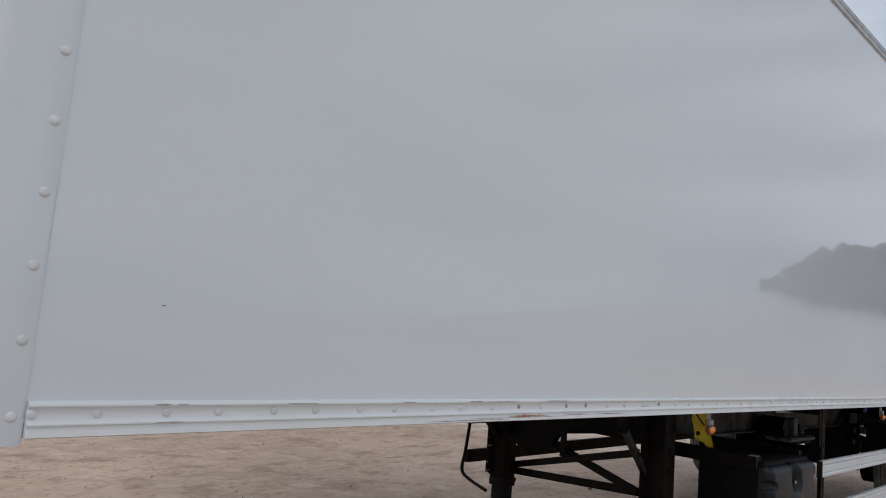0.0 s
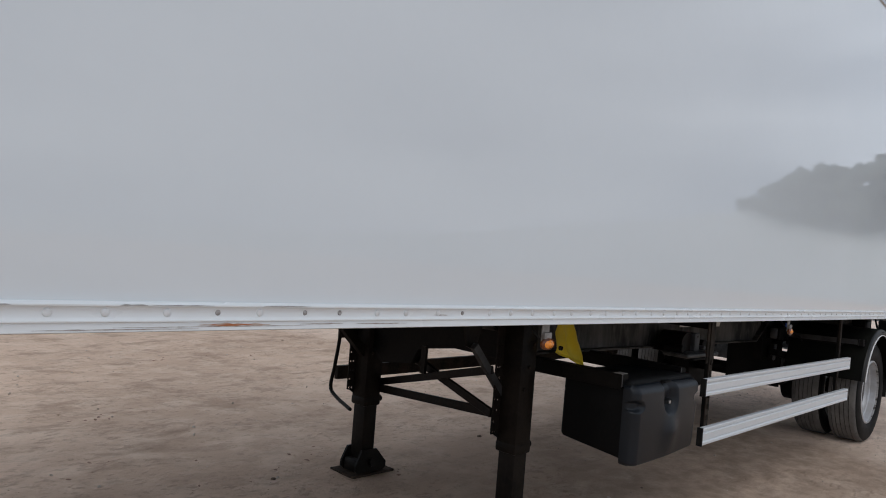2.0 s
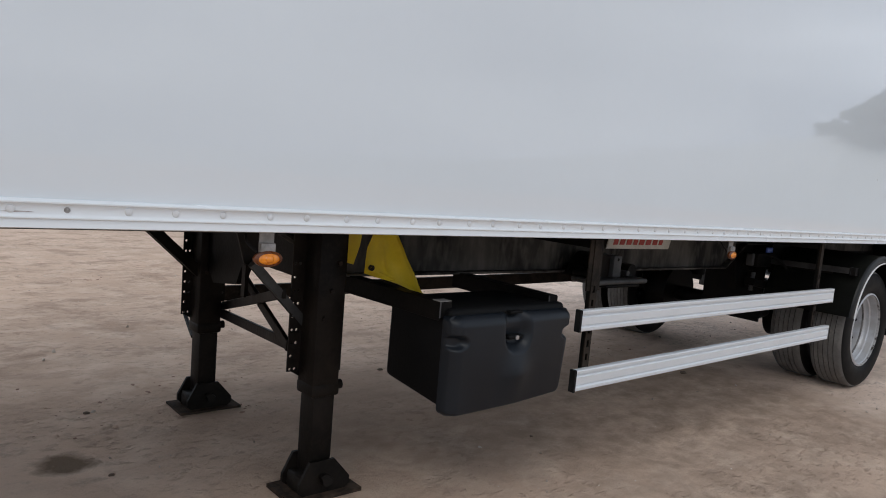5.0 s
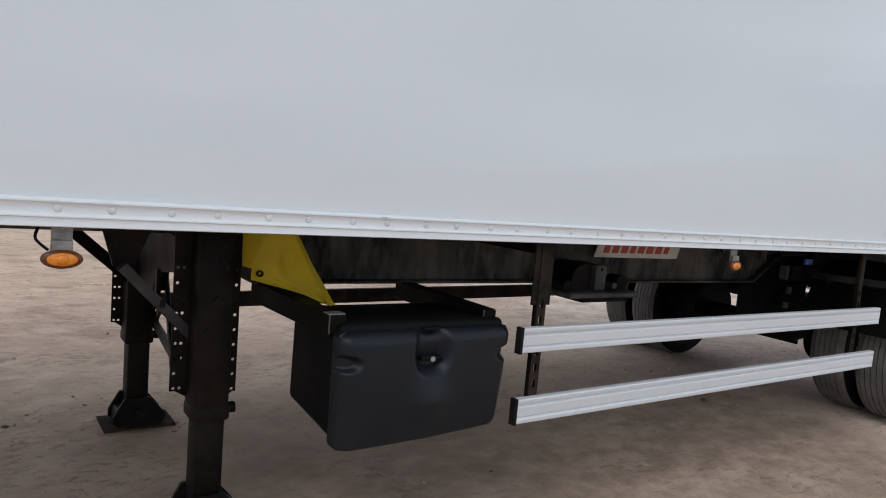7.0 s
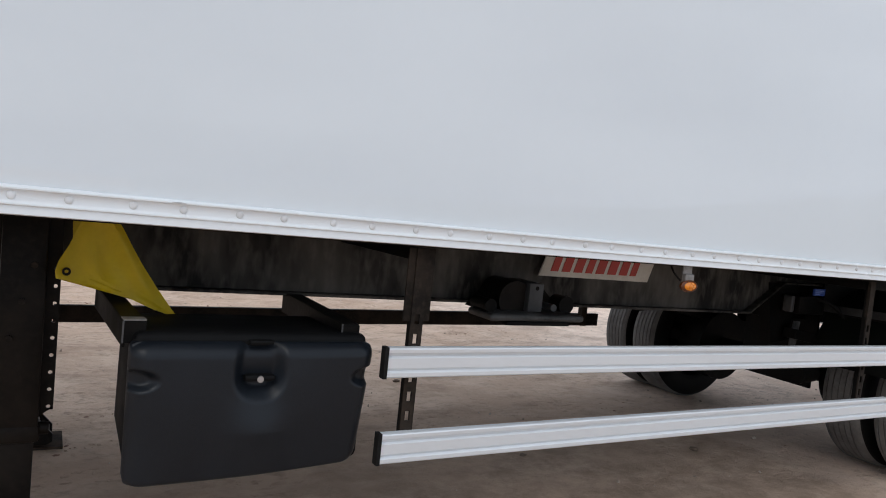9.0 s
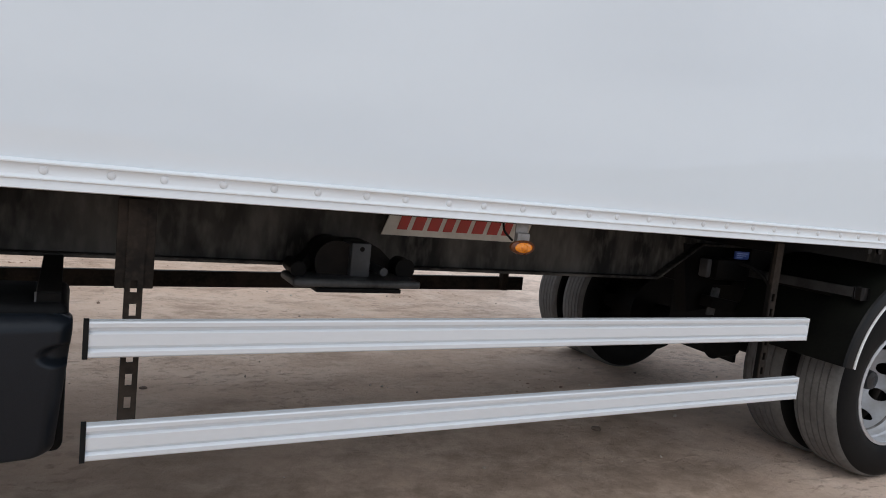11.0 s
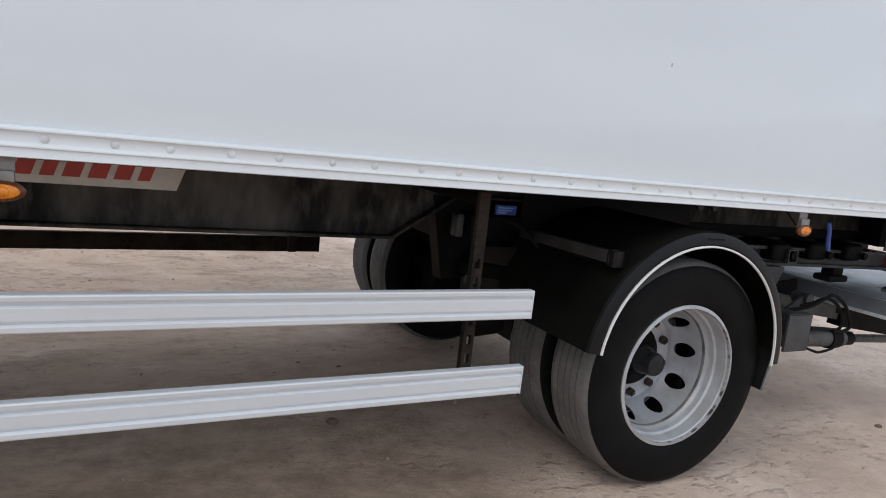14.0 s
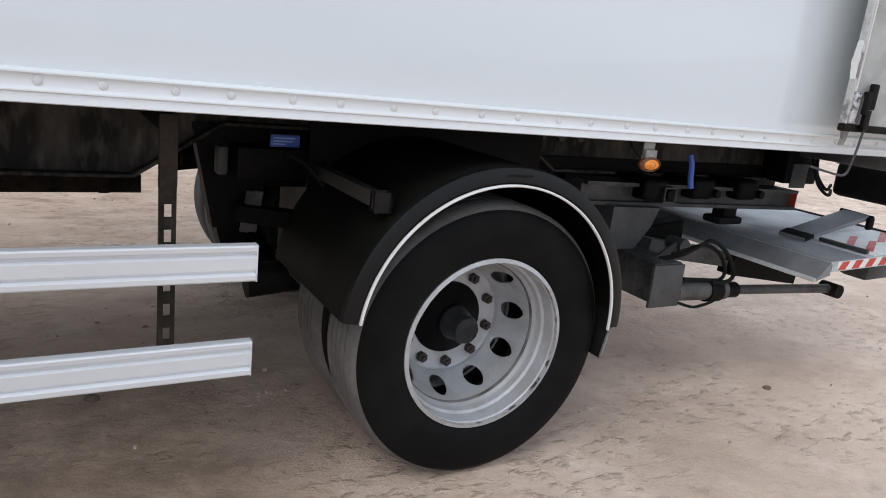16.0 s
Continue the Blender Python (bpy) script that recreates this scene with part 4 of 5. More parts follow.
def wheel(y0, way, outer, label, AX=AX, paint=None):
    """One tyre and rim; way +1 looks out towards -y from y0 inwards, -1 is its mirror image."""
    def yy(v):
        return y0 + way * v
    W = 0.268
    paint = paint or M_RIM
    # rim barrel and disc
    barrel = [(0.290, 0.008), (0.294, 0.014), (0.293, 0.026), (0.2885, 0.031), (0.287, 0.05), (0.284, 0.078), (0.276, 0.086), (0.2735, 0.104), (0.270, 0.116), (0.2655, 0.121), (0.2625, 0.130), (0.2625, 0.142), (0.292, 0.152), (0.294, 0.09), (0.297, 0.045), (0.303, 0.03), (0.303, 0.012)]
    bm = lathe([(r, yy(y)) for r, y in barrel], AX, AZ, 72)
    rim = part("wheel", bm, paint, trailer, label, smooth=28)
    prof_y = lambda r: float(np.interp(r, [0.09, 0.205, 0.222, 0.240, 0.256, 0.2625], [0.292, 0.285, 0.262, 0.225, 0.172, 0.140]))
    bm = bmesh.new()
    n, q = 10, 8
    r0, r1, rc, ra = 0.209, 0.2625, 0.239, 0.0195
    for s in range(n):
        t0 = 2 * math.pi * (s + 0.21) / n
        half = math.pi / n
        border, hole = [], []
        for k in range(4 * q):
            e, f = divmod(k, q)
            f /= q
            u, v = ((-1 + 2 * f, -1), (1, -1 + 2 * f), (1 - 2 * f, 1), (-1, 1 - 2 * f))[e]
            border.append(((r0 + r1) / 2 + v * (r1 - r0) / 2, t0 + u * half))
            a = math.atan2(v, u)
            hole.append((rc + ra * math.sin(a), t0 + 0.034 * math.cos(a) / rc))
        def put(r, t, dy=0.0):
            return bm.verts.new((AX + r * math.cos(t), yy(prof_y(r) + dy), AZ + r * math.sin(t)))
        bo = [put(r, t) for r, t in border]
        ho = [put(r, t) for r, t in hole]
        hi = [put(r, t, 0.014) for r, t in hole]
        for k in range(4 * q):
            k2 = (k + 1) % (4 * q)
            bm.faces.new((bo[k], bo[k2], ho[k2], ho[k]))
            bm.faces.new((ho[k], ho[k2], hi[k2], hi[k]))
    lathe([(0.209, yy(0.2805)), (0.205, yy(0.288)), (0.199, yy(0.291)), (0.115, yy(0.291)), (0.112, yy(0.31))], AX, AZ, 72, bm, closed=False)
    bmesh.ops.remove_doubles(bm, verts=bm.verts, dist=0.0005)
    part("rim_disc", bm, paint, rim, "silver disc with round hand holes")
    part("rim_edge", lathe([(0.289, yy(0.0075)), (0.2945, yy(0.0135)), (0.2935, yy(0.0265)), (0.2885, yy(0.0185))], AX, AZ, 72), M_RIMWEAR if paint is M_RIM else paint, rim, "worn chipped rim edge")
    part("rim_seam", lathe([(0.2635, yy(0.124)), (0.2605, yy(0.128)), (0.2605, yy(0.137)), (0.2635, yy(0.139))], AX, AZ, 72), M_SEAM if paint is M_RIM else paint, rim, "grimy seam between disc and barrel")
    if outer:
        part("hub_flange", lathe([(0.138, yy(0.31)), (0.136, yy(0.286)), (0.128, yy(0.274)), (0.075, yy(0.250)), (0.066, yy(0.232)), (0.058, yy(0.228))], AX, AZ, 48, closed=False), M_BLACK, rim)
        hub = lathe([(0.066, yy(0.245)), (0.060, yy(0.205)), (0.054, yy(0.196)), (0.052, yy(0.155)), (0.046, yy(0.141)), (0.024, yy(0.136)), (0.001, yy(0.135))], AX, AZ, 40, closed=False)
        part("hub_cap", hub, M_HUB, rim, "greasy dark hub cap")
        for k in range(10):
            t = 2 * math.pi * (k + 0.61) / 10
            x, z = AX + 0.172 * math.cos(t), AZ + 0.172 * math.sin(t)
            nut = rod((x, yy(0.291), z), (x, yy(0.268), z), 0.0195, 6)
            rod((x, yy(0.269), z), (x, yy(0.258), z), 0.009, 8, nut)
            part("wheel_nut", nut, M_NUT, rim, smooth=25)
    # tyre: sidewalls and a grooved tread
    side_out = [(0.298, 0.024), (0.311, 0.010), (0.345, 0.001), (0.385, -0.003), (0.420, 0.0), (0.446, 0.006), (0.456, 0.010)]
    tread = [(0.469, 0.026)]
    for g in (0.070, 0.108, 0.146, 0.184, 0.218):
        tread += [(R - 0.0004, g - 0.0034), (R - 0.008, g - 0.0024), (R - 0.008, g + 0.0024), (R - 0.0004, g + 0.0034)]
    tread = [(0.465, 0.016), (0.474, 0.025), (R - 0.003, 0.038)] + tread[1:] + [(R - 0.003, W - 0.038), (0.474, W - 0.025), (0.465, W - 0.016)]
    side_in = [(r, W - y) for r, y in side_out[::-1]]
    prof = side_out + tread + side_in + [(0.304, W - 0.03), (0.304, W / 2), (0.302, 0.034)]
    mats = [1 if len(side_out) - 1 <= j < len(side_out) + len(tread) and min(prof[j][0], prof[(j + 1) % len(prof)][0]) > 0.4555 and
            min(prof[j][0], prof[(j + 1) % len(prof)][0]) > R - 0.0205 and not (prof[j][0] == prof[(j + 1) % len(prof)][0] == R - 0.008) else 0 for j in range(len(prof))]
    bm = lathe([(r, yy(y)) for r, y in prof], AX, AZ, 96, mats=mats)
    part("tyre", bm, [M_TYRE, M_TREAD], rim, "black tyre with dusty grooved tread", smooth=35)
    return rim


wheel(1.925, 1, True, "silver steel twin wheel")
wheel(2.245, 1, False, "inner twin wheel")
# far rims coloured black in place of the shade under the trailer
wheel(4.485, -1, True, "far twin wheel, coloured black for shade", AX - 0.02, M_BLACK)
wheel(4.165, -1, False, "far inner twin wheel", AX - 0.02, M_BLACK)
part("axle", rod((AX, 2.15, AZ), (AX - 0.02, 4.24, AZ), 0.07, 20), M_BLACK, trailer)
for y in (2.5, 3.65):
    part("brake_drum", rod((AX, y, AZ), (AX, y + 0.2, AZ), 0.205 if y < 3 else 0.27, 32), M_BLACK, trailer)
    part("air_spring", rod((9.85, y + 0.12, 0.66), (9.85, y + 0.12, 0.96), 0.11, 24), M_RUBBER, trailer)
    part("trailing_arm", bar((8.72, y + 0.12, 0.80), (9.95, y + 0.12, 0.62), 0.09, 0.06), M_BLACK, trailer)
    part("spring_hanger", plate([(8.58, 1.1), (8.88, 1.1), (8.82, 0.74), (8.66, 0.72)], "y", y + 0.20, y + 0.28), M_BLACK, trailer)
part("brake_chamber", rod((8.752, 2.566, 0.552), (8.900, 2.565, 0.567), 0.062, 24), M_BLACK, trailer)
# added black plate, stands in for the shade between the wheels
part("suspension_plate", plate([(2.666, 0.427), (3.20, 0.432), (3.20, 1.115), (2.657, 1.112)], "x", 9.053, 9.073), M_BLACK, trailer, smooth=25)
part("valve_block", box(8.710, 8.958, 2.570, 2.700, 0.925, 1.036, 0.008), M_BLACK, trailer, smooth=25)
part("suspension_frame", box(8.754, 10.109, 2.756, 3.526, 0.863, 1.116, 0.01), M_BLACK, trailer)
part("inner_arch", box(8.967, 10.003, 2.581, 2.596, 0.878, 1.201, 0.004), M_BLACK, trailer)
part("brake_hose", sweep([(8.968, 2.505, 0.620), (9.034, 2.423, 0.816), (8.935, 2.501, 0.993), (8.819, 2.650, 1.033)], 0.010), M_RUBBER, trailer)
part("air_valve", box(8.645, 8.682, 2.58, 2.64, 0.935, 1.036, 0.010), M_LIFTDARK, trailer, "dusty grey air valve")
part("valve_box", box(8.770, 8.973, 2.760, 2.839, 0.897, 0.990, 0.008), M_BLACK, trailer)
for x in (8.778, 8.806):
    part("shock_bracket", bar((x, 2.63, 0.872), (x - 0.021, 2.63, 0.719), 0.011, 0.034), M_FRAME, trailer, smooth=25)

# ---- mudguard ----
FX, FZ = 9.389, 0.572


def arc_band(r0, r1, y0, y1, a0, a1, seg=40):
    return lathe([(r0, y0), (r1, y0), (r1, y1), (r0, y1)], FX, FZ, seg, a0=radians(a0), a1=radians(a1))


A0, A1 = -3, 172.5
guardbm = arc_band(0.530, 0.537, 1.885, 2.56, A0, A1)
mud = part("mudguard", guardbm, M_GUARD, trailer, "black plastic mudguard with a white edge strip")
part("mudguard_lip", lathe([(0.4845, 1.874), (0.492, 1.867), (0.520, 1.868), (0.534, 1.876), (0.538, 1.888), (0.530, 1.888), (0.516, 1.876), (0.4905, 1.876)], FX, FZ, 48, a0=radians(A0), a1=radians(A1)), M_FENDER, mud)
part("edge_strip", lathe([(0.476, 1.870), (0.4765, 1.862), (0.480, 1.860), (0.4835, 1.862), (0.484, 1.870), (0.480, 1.874)], FX, FZ, 56, a0=radians(A0 - 1), a1=radians(A1)), M_WHITE, mud, "white rubber edge strip")
part("mudguard_label", box(FX - 0.03, FX + 0.06, 1.8655, 1.868, FZ + 0.507, FZ + 0.513), M_RUBBER, mud, smooth=0)
flap = bar((9.930, 2.222, 0.612), (9.893, 2.222, 0.414), 0.62, 0.012, up=(1, 0, -0.2))
part("mud_flap", flap, M_RUBBER, mud, "black rubber mud flap", smooth=25)
part("flap_edge", bar((9.932, 1.9085, 0.590), (9.894, 1.9085, 0.413), 0.004, 0.008, up=(1, 0, -0.2)), M_BRACKET, mud, smooth=25)
stay = part("mudguard_stay", bar((8.992, 2.66, 0.968), (8.978, 1.955, 0.985), 0.036, 0.036, bevel=0.005), M_STAY, mud, "dusty square mudguard stay tube")
part("stay_cap", bar((8.978, 1.955, 0.984), (8.978, 1.918, 0.984), 0.043, 0.043, bevel=0.009), M_FENDER, stay, "black plastic end cap", smooth=25)
part("stay_clamp", box(8.990, 9.030, 2.10, 2.50, 0.940, 0.966, 0.004), M_BLACK, mud)

# ---- marker lamps ----


M_DARKAMBER = mat("dark_amber_rim", (0.13, 0.034, 0.006), 0.3, other=(0.06, 0.02, 0.006), mix=0.6, scale=40, fine=150)


def marker_lamp(x, y, z, turn=3.0):
    spin = Matrix.Translation((x, y, z)) @ Matrix.Rotation(radians(turn), 4, "Z") @ Matrix.Translation((-x, -y, -z))

    bm = bmesh.new()
    box(x - 0.026, x + 0.026, y + 0.012, y + 0.018, z, 1.205, 0.002, bm=bm)
    box(x - 0.026, x + 0.026, y - 0.004, y + 0.014, z + 0.012, z + 0.05, 0.004, bm=bm)
    lamp = part("marker_lamp", bm, M_BRACKET, trailer, "amber side marker lamp on a grey bracket", smooth=25)
    bm = bmesh.new()
    bmesh.ops.create_uvsphere(bm, u_segments=28, v_segments=14, radius=1)
    for v in bm.verts:
        v.co = Vector((x + v.co.x * 0.049, y + v.co.y * 0.017, z + v.co.z * 0.0235))
    bm.transform(spin)
    part("lens", bm, M_AMBER, lamp, "oval amber lens")
    ring = bmesh.new()
    loops = [[ring.verts.new((x + a * math.cos(k * math.pi / 16), y - d, z + c * math.sin(k * math.pi / 16))) for k in range(32)]
             for a, c, d in ((0.051, 0.0255, -0.004), (0.051, 0.0255, 0.006), (0.038, 0.0185, 0.0125), (0.036, 0.0175, -0.004))]
    for p, q in zip(loops, loops[1:]):
        for k in range(32):
            ring.faces.new((p[k], p[(k + 1) % 32], q[(k + 1) % 32], q[k]))
    ring.transform(spin)
    part("bezel", ring, M_DARKAMBER, lamp, "dark orange lens rim")
    bm = bmesh.new()
    bmesh.ops.create_uvsphere(bm, u_segments=16, v_segments=8, radius=1)
    for v in bm.verts:
        v.co = Vector((x + v.co.x * 0.018, y - 0.010 + v.co.y * 0.012, z + v.co.z * 0.014))
    bm.transform(spin)
    part("lens_bead", bm, M_AMBER, lamp)
    part("lamp_wire", sweep([(x - 0.03, y + 0.02, z + 0.02), (x - 0.06, y + 0.03, z + 0.05), (x - 0.05, y + 0.06, 1.2)], 0.004), M_RUBBER, lamp)
    return lamp


marker_lamp(4.026, 1.925, 1.120)
marker_lamp(7.023, 1.929, 1.122)
marker_lamp(9.964, 1.905, 1.130)

# ---- nameplate on the chassis beam, its lettering as plain slanted blocks ----
sign = part("nameplate", plate([(6.788, 1.061), (7.515, 1.058), (7.559, 1.181), (6.834, 1.186)], "y", 2.657, 2.664), M_SIGN, trailer, "cream nameplate with red slanted blocks", smooth=0)
sx = 6.857
for w in (0.066, 0.072, 0.074, 0.064, 0.076, 0.078, 0.074, 0.062):
    z0, z1, s = 1.087, 1.160, 0.024
    part("letter_block", plate([(sx, z0), (sx + w - 0.02, z0), (sx + w - 0.02 + s, z1), (sx + s, z1)], "y", 2.654, 2.6580), M_RED, sign, smooth=0)
    sx += w + 0.003

# ---- suspension lock bracket on the beam ----
bracket = part("chassis_bracket", plate([(6.385, 0.905), (6.860, 0.905), (6.800, 0.965), (6.750, 1.010), (6.683, 1.041), (6.523, 1.041), (6.464, 0.990), (6.420, 0.944)], "y", 2.560, 2.660), M_LEG, trailer, "black steel bracket bolted under the beam", smooth=25)
part("bracket_dome", rod((6.535, 2.470, 0.962), (6.545, 2.659, 0.964), 0.085, 32), M_LEG, bracket)
part("bracket_plate", box(6.344, 6.862, 2.367, 2.566, 0.879, 0.912, 0.014, 3), M_FRAME, bracket, "dull grey base bar", smooth=30)
part("bracket_foot", box(6.432, 6.776, 2.367, 2.507, 0.862, 0.8785, 0.004), M_BLACK, bracket, smooth=25)
part("bracket_block", box(6.583, 6.663, 2.435, 2.559, 0.9125, 1.045, 0.006), M_LIFTDARK, bracket, "grey steel block", smooth=25)
part("block_hole", rod((6.625, 2.4345, 1.022), (6.625, 2.44, 1.022), 0.010, 12), M_BLACK, bracket)
part("bracket_bolt", rod((6.718, 2.420, 0.937), (6.720, 2.559, 0.937), 0.0165, 16), M_LIFTDARK, bracket)
part("bracket_boss", rod((6.830, 2.470, 0.944), (6.834, 2.560, 0.944), 0.042, 20), M_BLACK, bracket)
part("bracket_boss", rod((6.375, 2.420, 0.938), (6.380, 2.560, 0.938), 0.030, 20), M_BLACK, bracket)

# ---- blue fittings ----
M_TAGLINE = mat("pale_blue_print", (0.30, 0.42, 0.75), 0.5, scale=60, fine=200)
part("blue_tag", box(8.818, 8.923, 2.555, 2.569, 1.045, 1.088, 0.003), M_BLUE, trailer, "blue plastic valve tag", smooth=25)
for z, x1 in ((1.074, 8.905), (1.063, 8.895), (1.053, 8.87)):
    part("tag_line", box(8.828, x1, 2.5525, 2.5549, z, z + 0.0045), M_TAGLINE, trailer, smooth=0)
part("blue_strap", sweep([(10.262, 2.0, 1.160), (10.272, 1.995, 1.12), (10.285, 2.0, 1.07), (10.296, 2.0, 1.032)], 0.0105), M_BLUE, trailer, "blue plastic strap end")

# ---- rear underframe and tail lift ----
M_RAMP = mat("scuffed_grey_ramp", (0.24, 0.25, 0.265), 0.5, 0.1, other=(0.15, 0.15, 0.155), mix=0.6, scale=5, fine=50, fine_mix=0.3, bump=0.2)
part("subframe_rail", along_x([(2.480, 0.862), (2.480, 0.878), (2.520, 0.878), (2.520, 0.950), (2.480, 0.950), (2.480, 0.967), (2.640, 0.967), (2.640, 0.862)], 10.20, 11.655, dz1=-0.026), M_FRAME, trailer, "grey steel tail lift subframe rail", smooth=25)
part("subframe_rail", box(10.070, 11.788, 3.566, 3.703, 0.820, 0.943, 0.006), M_LIFTDARK, trailer, smooth=25)
part("rail_reflector", box(11.648, 11.6545, 2.482, 2.60, 0.845, 0.938), M_REDTAPE, trailer, smooth=0)
for x, z in ((10.505, 0.941), (10.82, 0.947), (11.14, 0.947)):
    part("frame_clamp", box(x, x + 0.146, 2.440, 2.66, z - 0.053, z + 0.048, 0.022, 3), M_BLACK, trailer, smooth=30)
    part("clamp_bolt", rod((x + 0.146, 2.42, z - 0.02), (x + 0.146, 2.47, z - 0.02), 0.021, 6), M_BLACK, trailer, smooth=25)
socket = bmesh.new()
for xa, xb, za, zb in ((10.616, 10.622, 0.881, 0.954), (10.685, 10.691, 0.881, 0.954), (10.622, 10.685, 0.881, 0.887), (10.622, 10.685, 0.948, 0.954)):
    box(xa, xb, 2.425, 2.478, za, zb, bm=socket)
part("tube_end", socket, M_LIFTDARK, trailer, "open end of a small square tube", smooth=0)
for k in range(6):
    x = 9.75 + 0.11 * k
    part("frame_bolt", rod((x, 2.69, 1.13), (x, 2.707, 1.13), 0.022, 10), M_FRAME, trailer, smooth=25)
part("mount_plate", box(10.025, 11.746, 2.697, 2.717, 0.924, 1.041, 0.003), M_BLACK, trailer, smooth=25)
part("end_plate", box(11.612, 11.885, 2.552, 2.709, 0.967, 1.210, 0.01), M_BLACK, trailer, smooth=25)
part("end_face", box(11.66, 11.79, 2.545, 2.5515, 0.945, 1.075, 0.003), M_LIFTDARK, trailer, "grey worn end face", smooth=25)
part("end_cable", sweep([(11.70, 2.47, 1.12), (11.715, 2.45, 1.041), (11.765, 2.45, 0.981), (11.83, 2.45, 0.940), (11.893, 2.46, 0.926), (11.96, 2.50, 0.945)], 0.009), M_RUBBER, trailer, "black cable loop")
part("end_cable", sweep([(11.78, 2.50, 1.16), (11.755, 2.47, 1.05), (11.80, 2.46, 0.99), (11.86, 2.46, 0.955), (11.95, 2.50, 0.975)], 0.008), M_RUBBER, trailer)

lift = part("tail_lift", box(10.414, 10.586, 2.212, 4.016, 0.481, 0.662, 0.012), M_FRAME, trailer, "grey steel tail lift torsion tube", smooth=30)
part("tube_end", box(10.399, 10.580, 2.195, 2.2115, 0.464, 0.657, 0.004), M_LIFTDARK, lift, smooth=25)
part("lift_web", plate([(10.33, 0.862), (10.61, 0.856), (10.575, 0.770), (10.49, 0.665), (10.33, 0.665)], "y", 2.433, 2.611), M_LIFTDARK, lift, "grey steel web plate", smooth=25)
lug = part("hose_lug", bar((10.50, 2.30, 0.635), (10.62, 2.30, 0.712), 0.03, 0.055, bevel=0.008), M_LIFTDARK, lift, smooth=25)
part("lug_pin", rod((10.632, 2.265, 0.718), (10.632, 2.36, 0.718), 0.031, 18), M_LIFTDARK, lug, "dull metal pin")
part("lift_link", bar((10.44, 2.62, 0.64), (10.95, 2.62, 0.70), 0.10, 0.13, bevel=0.01), M_BLACK, lift, smooth=25)
cyl = part("lift_cylinder", rod((10.58, 2.24, 0.522), (10.90, 2.235, 0.510), 0.047, 24), M_FRAME, lift, "hydraulic lift cylinder")
part("lift_cylinder", rod((10.596, 2.937, 0.633), (11.367, 2.928, 0.599), 0.05, 20), M_FRAME, lift)
part("piston_rod", rod((10.88, 2.235, 0.510), (11.66, 2.20, 0.486), 0.023, 20), M_FRAME, cyl)
part("cylinder_collar", rod((10.78, 2.236, 0.514), (10.86, 2.235, 0.511), 0.054, 24), M_BLACK, cyl)
part("cylinder_collar", rod((10.89, 2.235, 0.510), (10.98, 2.232, 0.507), 0.038, 24), M_BLACK, cyl)
part("rod_eye", rod((11.69, 2.15, 0.480), (11.69, 2.25, 0.480), 0.036, 20), M_DUSTY_SHADE, cyl)
part("lift_arm", bar((10.58, 2.46, 0.672), (11.15, 2.46, 0.592), 0.07, 0.08), M_FRAME, lift, "dark steel lift arm", smooth=25)
part("lift_arm", bar((11.17, 2.455, 0.568), (11.68, 2.44, 0.500), 0.08, 0.105), M_BLACK, lift, smooth=25)
part("hydraulic_hose", sweep([(10.50, 2.28, 0.662), (10.573, 2.22, 0.695), (10.665, 2.2, 0.744), (10.721, 2.2, 0.760), (10.805, 2.2, 0.723), (10.875, 2.2, 0.658), (10.910, 2.2, 0.584), (10.854, 2.2, 0.559), (10.778, 2.2, 0.563)], 0.0095), M_RUBBER, lift, "black hydraulic hose")
part("hydraulic_hose", sweep([(10.54, 2.25, 0.690), (10.602, 2.225, 0.715), (10.701, 2.225, 0.735), (10.79, 2.225, 0.708), (10.852, 2.225, 0.655), (10.880, 2.225, 0.594), (10.840, 2.22, 0.565), (10.724, 2.21, 0.575), (10.60, 2.21, 0.585)], 0.0085), M_RUBBER, lift)
part("hydraulic_hose", sweep([(10.575, 2.2, 0.480), (10.640, 2.2, 0.460), (10.699, 2.2, 0.450), (10.805, 2.2, 0.470), (10.855, 2.2, 0.510)], 0.007), M_RUBBER, lift)

PX0, PX1, PY0, PY1, PZ = 11.15, 12.10, 1.900, 4.26, 0.732
platform = part("lift_platform", plate([(PY0, PZ - 0.012), (PY0, PZ - 0.045), (PY1, PZ - 0.045), (PY1, PZ - 0.012)], "x", PX0 + 0.01, PX1), M_LIFT, lift, "worn grey aluminium tail lift platform", smooth=25)
part("platform_plate", box(PX0, PX1, PY0 + 0.004, PY1, PZ - 0.012, PZ, 0.002), M_LIFT, platform, smooth=25)
part("front_ramp", plate([(11.068, 0.660), (11.066, 0.650), (PX0 + 0.008, PZ - 0.060), (PX0 - 0.001, PZ - 0.002)], "y", PY0, PY1), M_RAMP, platform, "grey sloping front face of the platform", smooth=25)
part("ramp_edge", box(11.048, 11.0675, PY0, PY1, 0.646, 0.664, 0.004), M_LIFT, platform, smooth=25)
part("ramp_top", box(PX0 + 0.001, PX0 + 0.27, PY0 + 0.006, PY1 - 0.01, PZ + 0.0002, PZ + 0.003, 0.001), M_RAMP, platform, "scuffed grey front strip", smooth=25)
flip = plate([(11.37, PZ + 0.004), (11.86, PZ + 0.085), (11.86, PZ + 0.113), (11.37, PZ + 0.018)], "y", 2.198, 2.340)
part("folding_flap", flip, M_RAMP, platform, "dark grey folding stop flap", smooth=25)
part("flap_hinge", rod((11.868, 2.180, PZ + 0.099), (11.868, 2.358, PZ + 0.105), 0.013, 12), M_BLACK, platform)
part("flap_knuckle", box(11.835, 11.882, 2.172, 2.197, PZ + 0.040, PZ + 0.104, 0.010), M_BLACK, platform)
